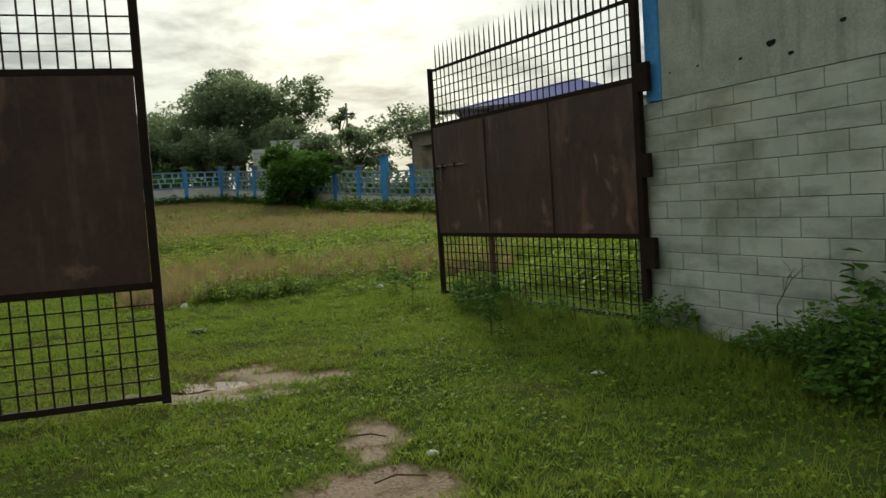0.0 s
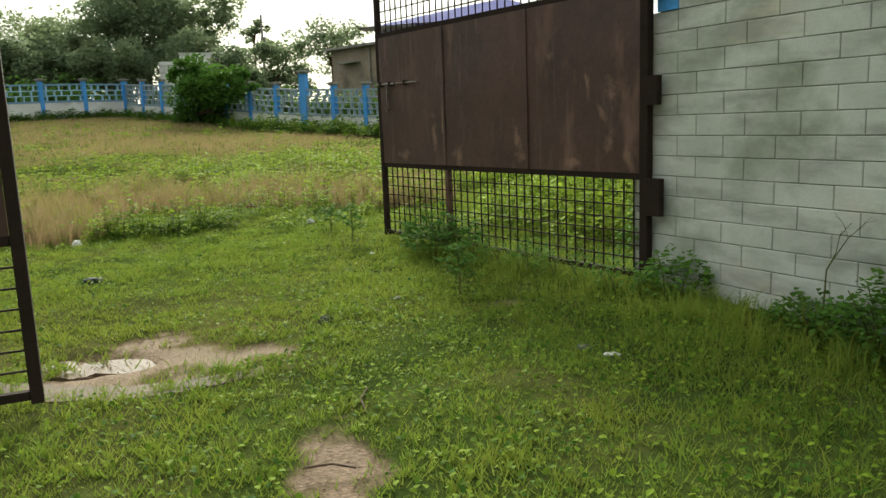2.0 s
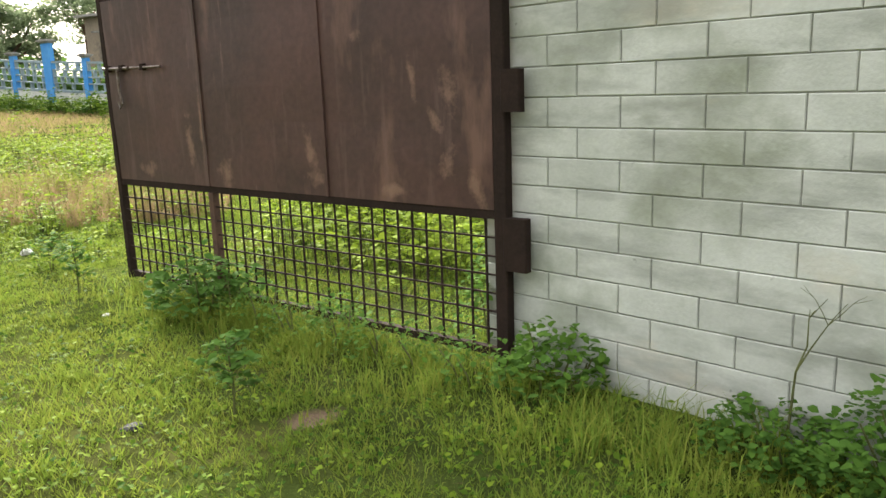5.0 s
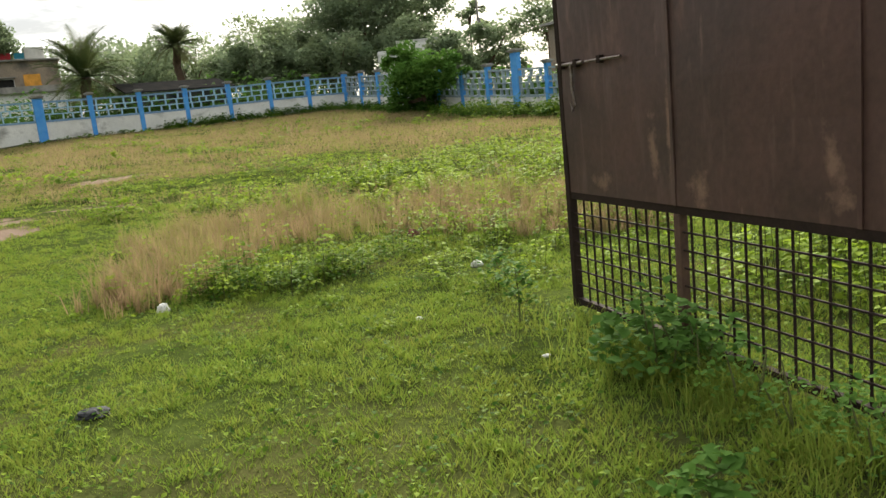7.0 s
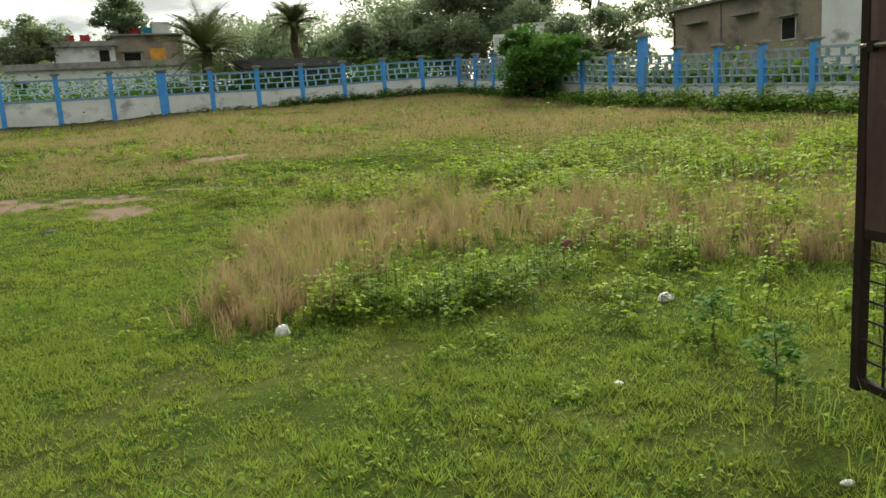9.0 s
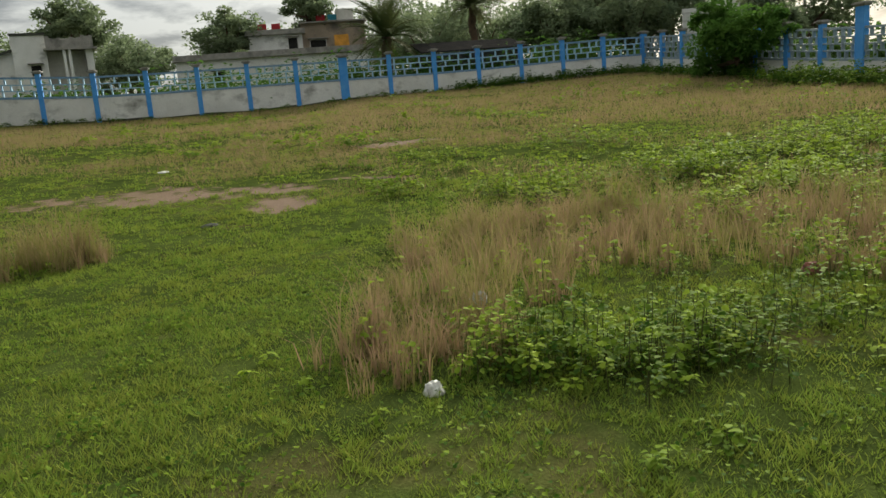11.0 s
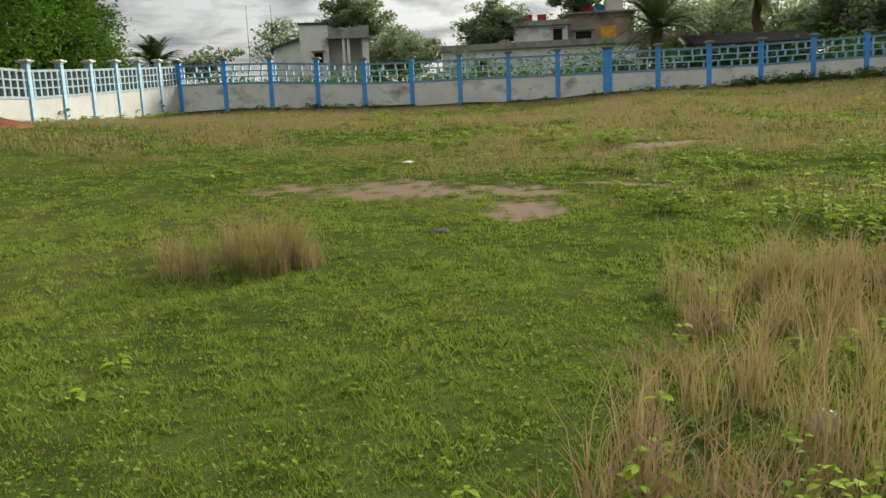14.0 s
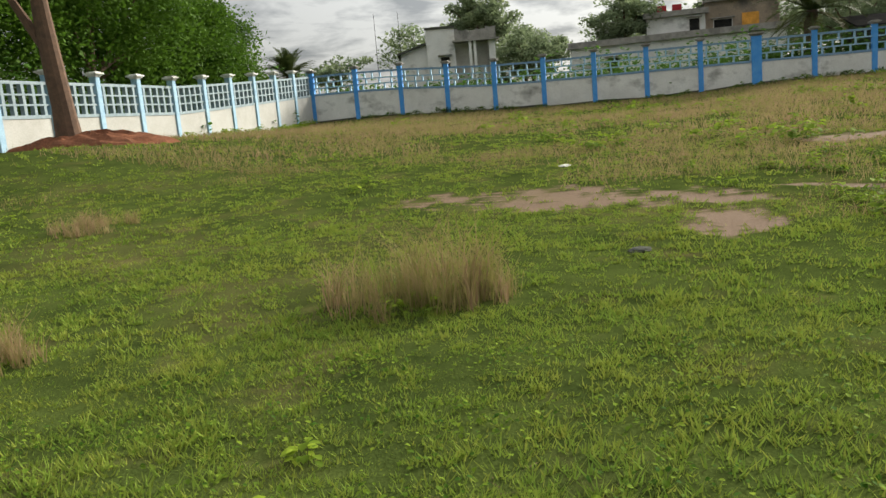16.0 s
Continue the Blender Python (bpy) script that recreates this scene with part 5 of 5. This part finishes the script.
def undergrowth():
    """Rank growth along the feet of the boundary walls and behind them."""
    P, S, T = [], [], []

    def strip(p0, d, a0, a1, off, n, r, h, size, tone0, dens=1.0):
        nrm2 = Vector((-d.y, d.x, 0))
        for k in range(n):
            t = a0 + (a1 - a0) * (k + rng.random()) / n
            if wob(np.array(t), np.array(off), 0.21) > dens - 1.0 + 0.15:
                continue
            p = Vector((p0[0], p0[1], 0)) + d * t + nrm2 * (off + rng.normal(0, 0.5))
            weed_leaves(p.x, p.y, r * (0.6 + 0.7 * rng.random()), h * (0.5 + 0.7 * rng.random()), 120, size, tone0, P, S, T)
    # behind the far wall, behind the left wall, behind the right wall
    strip(CORNER_L, SIDE_DIR, -6, 43, -2.8, 300, 1.0, 3.3, 0.28, 0.4, 2.2)
    strip(CORNER_L, SIDE_DIR, -6, 43, -5.5, 140, 1.6, 3.6, 0.32, 0.1, 2.2)
    strip(CORNER_L, FAR_DIR, 0, 54, 2.6, 300, 1.1, 2.5, 0.30, 0.75, 2.2)
    strip(CORNER_L, FAR_DIR, 16, 54, 7.0, 90, 2.0, 3.4, 0.34, 0.6, 2.2)
    strip(CORNER_L, SIDE_DIR, 0, 42, -2.6, 150, 1.3, 3.2, 0.26, 0.7, 2.2)
    strip(CORNER_R, SIDE_DIR, 0, 50, 2.2, 280, 1.1, 2.5, 0.30, 0.75, 2.2)
    broad_leaves(np.concatenate(P), np.concatenate(S), 0.5 * np.concatenate(T), "back_growth", M["shade_leaf"], "dark green rank growth behind the boundary walls", "undergrowth")
    STEMS.clear()
    HEADS.clear()
    P, S, T = [], [], []
    # in front, at the foot
    strip(CORNER_L, FAR_DIR, 38, 53, -0.9, 70, 0.6, 0.8, 0.15, 0.95, 1.7)
    strip(CORNER_L, FAR_DIR, 2, 53, -0.6, 60, 0.5, 0.35, 0.13, 0.8, 1.2)
    strip(CORNER_R, SIDE_DIR, 1, 40, -1.0, 120, 0.9, 0.75, 0.15, 0.9, 1.7)
    strip(CORNER_R, SIDE_DIR, 20, 42, -2.6, 100, 1.0, 1.1, 0.16, 0.7, 2.0)
    strip(CORNER_L, SIDE_DIR, 2, 26, 1.0, 50, 0.6, 0.45, 0.14, 0.35, 1.3)
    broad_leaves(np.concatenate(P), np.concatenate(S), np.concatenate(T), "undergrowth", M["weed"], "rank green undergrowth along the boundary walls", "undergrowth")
    STEMS.clear()
    HEADS.clear()


undergrowth()


def lawn_leaves():
    """Small clover-like leaves and straw bits between the blades."""
    x, y = scatter(-12, 4, -3.4, 9.5, 520)
    d = walk_distance(x, y)
    k = (d < 5.5) & (mud_at(x, y) < 0.3) & (rng.random(len(x)) < np.clip(0.3 + 0.6 * wob(x, y, 1.9) + 0.35 * smooth(-3.5, -0.5, x), 0, 1)) & (x - 0.4 * y < 5.2)
    x, y = x[k], y[k]
    p = np.stack([x, y, ground_z(x, y) + 0.02 + 0.05 * rng.random(len(x))], 1)
    broad_leaves(p, 0.018 + 0.024 * rng.random(len(x)), np.clip(0.3 + 0.8 * rng.random(len(x)), 0, 1), "lawn_leaves", M["weed"], "tiny broad leaves among the short grass", "grass")
    x, y = scatter(-3, 1.6, -1.0, 3.4, 200)
    k = mud_at(x, y) > 0.25
    x2, y2 = scatter(-10, 3, -3, 8, 14)
    x, y = np.concatenate([x[k], x2]), np.concatenate([y[k], y2])
    n = len(x)
    blades("straw_debris", x, y, 0.015 + 0.02 * rng.random(n), np.full(n, 0.008), 5.0, M["straw"], rng.random(n), "scattered straw and twig bits on bare earth", "debris")


lawn_leaves()


def long_grass():
    xs, ys, hs = [], [], []
    for (ax, ay), (bx, by), off, n, h in (((0.5, 4.25), (-2.6, 6.3), 0.22, 1700, 0.17), ((0.8, 4.0), (3.4, 1.9), 0.22, 800, 0.18), ((1.4, 3.0), (2.9, 0.6), 0.55, 700, 0.14),
                                          ((-0.6, 4.4), (0.4, 3.4), 0.5, 700, 0.12)):
        t = rng.random(n)
        xs.append(ax + (bx - ax) * t + rng.normal(0, off, n) - 0.05)
        ys.append(ay + (by - ay) * t + rng.normal(0, off, n) - 0.15)
        hs.append(h * (0.4 + 0.9 * rng.random(n)))
    # arching tufts that lean out from under the gate
    for k in range(90):
        s, off = rng.uniform(0.1, 3.0), 0.08 + abs(rng.normal(0.1, 0.18))
        cx, cy = 0.62 - 0.832 * s - 0.554 * off, 4.2 + 0.554 * s - 0.832 * off
        n = 26
        xs.append(cx + rng.normal(0, 0.035, n))
        ys.append(cy + rng.normal(0, 0.035, n))
        hs.append((0.09 + 0.15 * rng.random()) * (0.5 + 0.8 * rng.random(n)))
    for k in range(120):
        s = rng.uniform(0.2, 4.2)
        cx, cy = 0.75 + 0.775 * s - 0.632 * 0.5 + rng.normal(0, 0.2), 4.15 - 0.632 * s - 0.775 * 0.5 + rng.normal(0, 0.2)
        n = 20
        xs.append(cx + rng.normal(0, 0.04, n))
        ys.append(cy + rng.normal(0, 0.04, n))
        hs.append((0.10 + 0.16 * rng.random()) * (0.5 + 0.8 * rng.random(n)))
    x, y, h = np.concatenate(xs), np.concatenate(ys), np.concatenate(hs)
    blades("long_grass", x, y, h, np.full(len(x), 0.007), 0.7, M["grass"], np.clip(rng.random(len(x)) ** 1.5, 0, 1), "longer uncut grass at the foot of gate and wall", "grass", bent=True)


long_grass()


def build_shrub(name, x, y, r, h, n, size, label, tone0=0.3, material="shade_leaf"):
    """A leafy shrub: stems and a mass of leaves, one thing."""
    z = float(ground_z(x, y))
    th = empty(name, pose(x, y, z), label, "shrub")
    g = Geo()
    for k in range(max(3, int(r * 16))):
        a, q = random.random() * 6.283, r * math.sqrt(random.random())
        b = (0.35 * q * math.cos(a), 0.35 * q * math.sin(a), -0.03)
        e = (q * math.cos(a), q * math.sin(a), h * (1 - 0.4 * (q / r) ** 2) * random.uniform(0.6, 1.0))
        m1 = (0.7 * e[0] + 0.02, 0.7 * e[1] - 0.02, 0.5 * e[2])
        Geo().tube([b, m1, e], [0.009, 0.006, 0.003], 5).part("stem", M["stem"], th)
    a, q = rng.random(n) * 2 * np.pi, r * np.sqrt(rng.random(n))
    top = h * (1 - 0.5 * (q / r) ** 2) * (0.72 + 0.28 * np.sin(3 * a + q * 9) * 0.6 + 0.2 * rng.random(n))
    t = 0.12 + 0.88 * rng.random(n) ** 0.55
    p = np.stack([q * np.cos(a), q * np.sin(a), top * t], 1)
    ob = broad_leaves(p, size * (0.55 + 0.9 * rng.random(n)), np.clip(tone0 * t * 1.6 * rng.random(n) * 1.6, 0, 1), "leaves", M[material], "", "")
    ob.parent = th
    for key in ("label", "category", "kind"):
        if key in ob:
            del ob[key]
    return th


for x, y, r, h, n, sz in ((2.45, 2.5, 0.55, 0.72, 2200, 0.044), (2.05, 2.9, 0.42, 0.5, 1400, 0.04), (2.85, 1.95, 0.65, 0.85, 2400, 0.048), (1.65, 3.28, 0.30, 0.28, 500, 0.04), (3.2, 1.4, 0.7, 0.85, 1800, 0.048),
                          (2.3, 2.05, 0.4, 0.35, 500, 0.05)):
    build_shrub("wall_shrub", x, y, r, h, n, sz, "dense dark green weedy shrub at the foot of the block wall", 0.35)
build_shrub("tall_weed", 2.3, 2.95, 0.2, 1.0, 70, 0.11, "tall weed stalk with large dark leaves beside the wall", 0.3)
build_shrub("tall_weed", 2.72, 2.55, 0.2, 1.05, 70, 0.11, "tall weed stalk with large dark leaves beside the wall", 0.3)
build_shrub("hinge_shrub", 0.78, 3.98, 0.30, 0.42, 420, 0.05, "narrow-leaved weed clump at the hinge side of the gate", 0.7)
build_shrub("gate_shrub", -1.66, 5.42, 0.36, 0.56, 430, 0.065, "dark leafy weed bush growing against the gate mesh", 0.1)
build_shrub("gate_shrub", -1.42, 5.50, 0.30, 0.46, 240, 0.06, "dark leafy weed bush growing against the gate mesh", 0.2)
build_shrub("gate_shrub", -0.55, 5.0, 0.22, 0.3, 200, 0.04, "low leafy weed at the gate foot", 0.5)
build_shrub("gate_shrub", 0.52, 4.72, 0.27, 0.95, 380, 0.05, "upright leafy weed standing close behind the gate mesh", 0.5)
for k in range(7):
    build_shrub("mesh_weed", -1.4 + 0.3 * k, 5.30 - 0.2 * k, 0.22, 0.36, 110, 0.035, "pale weed tuft along the gate foot", 0.4)


def build_sapling(x, y, h, n, label, spread=0.16):
    z = float(ground_z(x, y))
    th = empty("sapling", pose(x, y, z), label, "sapling")
    Geo().tube([(0, 0, -0.03), (0.01, 0.005, h * 0.5), (-0.01, 0.01, h)], [0.008, 0.006, 0.003], 6).part("stem", M["stem"], th)
    pts = []
    for k in range(9):
        a = k * 2.4
        t = 0.45 + 0.55 * k / 8
        L = spread * (1.2 - 0.5 * t)
        e = Vector((L * math.cos(a), L * math.sin(a), h * t + 0.03))
        Geo().tube([(0, 0, h * t - 0.04), tuple(e)], [0.004, 0.002], 5).part("twig", M["stem"], th)
        for j in range(n):
            q = 0.3 + 0.8 * random.random()
            pts.append((e.x * q + random.gauss(0, 0.025), e.y * q + random.gauss(0, 0.025), h * t + random.gauss(0.02, 0.02)))
    p = np.array(pts)
    ob = broad_leaves(p, 0.045 * (0.7 + 0.7 * rng.random(len(p))), 0.4 * rng.random(len(p)), "leaves", M["shade_leaf"], "", "")
    ob.parent = th
    for key in ("label", "category", "kind"):
        if key in ob:
            del ob[key]


build_sapling(-0.79, 3.66, 0.42, 22, "thin young tree with a few fine leaves in the grass")
build_sapling(-2.91, 6.03, 0.42, 18, "small leafy seedling in the grass near the gate")
build_sapling(-3.7, 7.0, 0.30, 14, "small leafy seedling in the grass")


def build_bare_bush():
    x, y = 1.72, 3.28
    th = empty("bare_bush", pose(x, y, float(ground_z(x, y))), "dry leafless twiggy bush in front of the wall", "shrub")
    r2 = random.Random(5)

    def grow(p, d, L, r, depth):
        e = p + d * L
        Geo().tube([tuple(p), tuple(p.lerp(e, 0.5) + Vector((r2.uniform(-1, 1), r2.uniform(-1, 1), 0)) * L * 0.07), tuple(e)], [r, r * 0.8, r * 0.6], 5).part("twig", M["stem"], th)
        if depth:
            for k in range(2 + (depth == 2)):
                nd = (d + Vector((r2.uniform(-1, 1), r2.uniform(-1, 1), r2.uniform(-0.3, 0.6))) * 0.75).normalized()
                grow(e, nd, L * 0.55, r * 0.55, depth - 1)
    grow(Vector((0, 0, -0.02)), Vector((0.05, -0.05, 1)).normalized(), 0.42, 0.008, 3)


build_bare_bush()


# ---- puddle, sill, litter ----
def build_flat(name, pts, z0, z1, material, label, category):
    n = len(pts)
    v = [(x, y, z1) for x, y in pts] + [(x, y, z0) for x, y in pts]
    f = [tuple(range(n))] + [(k + n, (k + 1) % n + n, (k + 1) % n, k) for k in range(n)]
    return tagged(new(name, Geo().add(v, f).mesh(name, material)), label, category)


def ring(cx, cy, rx, ry, rot, n=28, wobble=0.18, seed=1):
    r2 = random.Random(seed)
    ph = [r2.random() * 6.28 for _ in range(3)]
    out = []
    for k in range(n):
        a = 2 * math.pi * k / n
        q = 1 + wobble * (math.sin(2 * a + ph[0]) + 0.6 * math.sin(5 * a + ph[1]) + 0.4 * math.sin(9 * a + ph[2]))
        px, py = rx * q * math.cos(a), ry * q * math.sin(a)
        c, s = math.cos(radians(rot)), math.sin(radians(rot))
        out.append((cx + px * c - py * s, cy + px * s + py * c))
    return out


build_flat("puddle", ring(-2.52, 1.6, 0.46, 0.21, 22, wobble=0.3, seed=3), 0.12, float(ground_z(-2.52, 1.6)) - 0.026, M["water"], "shallow muddy puddle reflecting the sky", "puddle")
EDGE = [(-2.75, 0.90), (-2.3, 0.98), (-1.85, 1.10), (-1.57, 1.32), (-1.37, 1.57), (-1.19, 1.85), (-1.06, 2.08), (-0.96, 2.24)]
pts, back = [], []
for k in range(41):
    t = k / 40 * (len(EDGE) - 1.001)
    a, b = Vector((*EDGE[int(t)], 0)), Vector((*EDGE[int(t) + 1], 0))
    p = a.lerp(b, t % 1)
    side = Vector((-(b - a).y, (b - a).x, 0)).normalized()
    q = p + side * (0.27 * (1 - 0.88 * (k / 40) ** 1.3) + 0.02 * math.sin(k * 2.7))
    p = p - side * 0.012 * math.sin(k * 1.9)
    pts.append((p.x, p.y))
    back.append((q.x, q.y))
pts += back[::-1]
build_flat("gate_sill", pts, 0.15, 0.256, M["sill"], "low worn concrete sill half sunk in the grass", "sill")


def build_crumple(name, x, y, r, h, material, label, category, seed, squash=1.0):
    """A crumpled lump with creases."""
    bm = bmesh.new()
    bmesh.ops.create_icosphere(bm, subdivisions=3, radius=1.0)
    for v in bm.verts:
        q = v.co * 1.7 + Vector((seed * 3.1, seed, 0))
        k = 0.82 + 0.35 * abs(noise.noise(q * 0.9)) + 0.16 * noise.noise(q * 2.6)
        v.co = Vector((v.co.x * r * k * squash, v.co.y * r * k, max(v.co.z, -0.25) * h * k))
    me = bpy.data.meshes.new(name)
    bm.to_mesh(me)
    bm.free()
    me.materials.append(material)
    ob = new(name, me)
    ob.matrix_world = pose(x, y, float(ground_z(x, y)) + h * 0.2, 0, 0, seed * 47)
    return tagged(ob, label, category)


def build_stick(pts, r, label):
    o = Vector(pts[0])
    ob = new("stick", Geo().tube([Vector(q) - o for q in pts], [r, r * 0.9, r * 0.7], 6).mesh("stick", M["bark"]))
    ob.matrix_world = Matrix.Translation(o)
    tagged(ob, label, "stick")


build_stick(((-0.44, 0.66, 0.262), (-0.33, 0.71, 0.272), (-0.23, 0.72, 0.262)), 0.006, "thin dark fallen stick lying across the mud")
build_stick(((-0.45, 1.28, 0.262), (-0.55, 1.42, 0.275), (-0.60, 1.60, 0.262)), 0.006, "short dark stick at the end of the mud")
build_stick(((0.10, 0.05, 0.262), (0.16, 0.16, 0.272), (0.30, 0.22, 0.262)), 0.006, "short broken twig on the wet mud")


build_crumple("plastic_bag", -6.42, 5.44, 0.065, 0.075, M["litter"], "crumpled white plastic bag lying in the grass", "litter", 1)
build_crumple("plastic_bag", -4.47, 7.8, 0.06, 0.05, M["litter"], "small pale bag in the grass", "litter", 2, 1.5)
build_crumple("blue_wrapper", -7.85, 6.8, 0.08, 0.1, M["bluebag"], "pale blue plastic wrapper caught in the dry grass", "litter", 14, 1.4)
build_crumple("broken_brick", -6.44, 9.24, 0.09, 0.11, M["brick"], "broken red brick among the weeds", "brick", 3)
build_crumple("black_bag", -4.39, 3.6, 0.085, 0.04, M["blackbag"], "torn black plastic bag on the grass", "litter", 4, 1.5)
build_crumple("black_bag", -1.26, 3.55, 0.05, 0.02, M["blackbag"], "torn dark bag near the sapling", "litter", 5, 1.3)
# these two lumps stand in for small dark weeds, not real stones
build_crumple("stone", -1.48, 2.76, 0.06, 0.045, M["stain"], "dark lump standing in for a small dark weed", "stone", 6)
build_crumple("stone", 0.38, 2.58, 0.05, 0.025, M["stain"], "low dark lump standing in for a weed in the grass", "stone", 7, 1.2)
build_crumple("paper_scrap", 0.55, 2.48, 0.035, 0.015, M["litter"], "pale scrap lying in the grass", "litter", 8, 1.6)
build_crumple("paper_scrap", -2.40, 5.49, 0.024, 0.015, M["litter"], "small pale scrap in the grass", "litter", 9, 1.5)
build_crumple("paper_scrap", 0.18, 0.51, 0.03, 0.02, M["litter"], "small white scrap on the mud", "litter", 12, 1.4)
build_crumple("paper_scrap", -3.77, 5.93, 0.03, 0.02, M["litter"], "small white scrap in the grass", "litter", 13, 1.4)
build_crumple("dung_heap", -14.4, 6.53, 0.12, 0.04, M["stain"], "dark brown dung heap on the short grass", "dung", 10, 1.3)
build_crumple("paper_scrap", -23.3, 8.05, 0.14, 0.035, M["litter"], "pale litter sheet on the grass", "litter", 11, 1.6)


# ---- blocks of the wall ----
def build_blocks():
    pitch, course, z0 = 0.425, 0.1535, 1.763
    body = Geo()
    b = 0.004
    body.add([(b, 0, b), (pitch - 0.007 - b, 0, b), (pitch - 0.007 - b, 0, course - 0.0055 - b), (b, 0, course - 0.0055 - b),
              (0, b, 0), (pitch - 0.007, b, 0), (pitch - 0.007, b, course - 0.0055), (0, b, course - 0.0055),
              (0, 0.03, 0), (pitch - 0.007, 0.03, 0), (pitch - 0.007, 0.03, course - 0.0055), (0, 0.03, course - 0.0055)],
             [(0, 1, 2, 3)] + [(4 + i, 4 + (i + 1) % 4, (i + 1) % 4, i) for i in range(4)] + [(8 + i, 8 + (i + 1) % 4, 4 + (i + 1) % 4, 4 + i) for i in range(4)])
    me = body.mesh("block", M["block"])
    rest = Geo()
    count = 0
    for k in range(-11, 5):
        z = z0 + (k - 1) * course
        if z + course > 2.39 or z < 0.0:
            continue
        off = 0.078 if k % 2 == 0 else 0.258
        for j in range(-1, 21):
            x = off + j * pitch
            if x < -0.37:
                if x + pitch - 0.007 > -0.36:
                    rest.box(-0.372, 0.0, z, x + pitch - 0.007, 0.03, z + course - 0.0055)
                continue
            if x > 7.2:
                rest.box(x, 0.0, z, x + pitch - 0.007, 0.03, z + course - 0.0055)
                continue
            ob = new("block", me)
            ob.parent = BLOCK_WALL
            ob.location = (x, random.uniform(-0.002, 0.001), z + random.uniform(-0.001, 0.001))
            count += 1
    rest.part("cut_blocks", M["block"], BLOCK_WALL)


build_blocks()
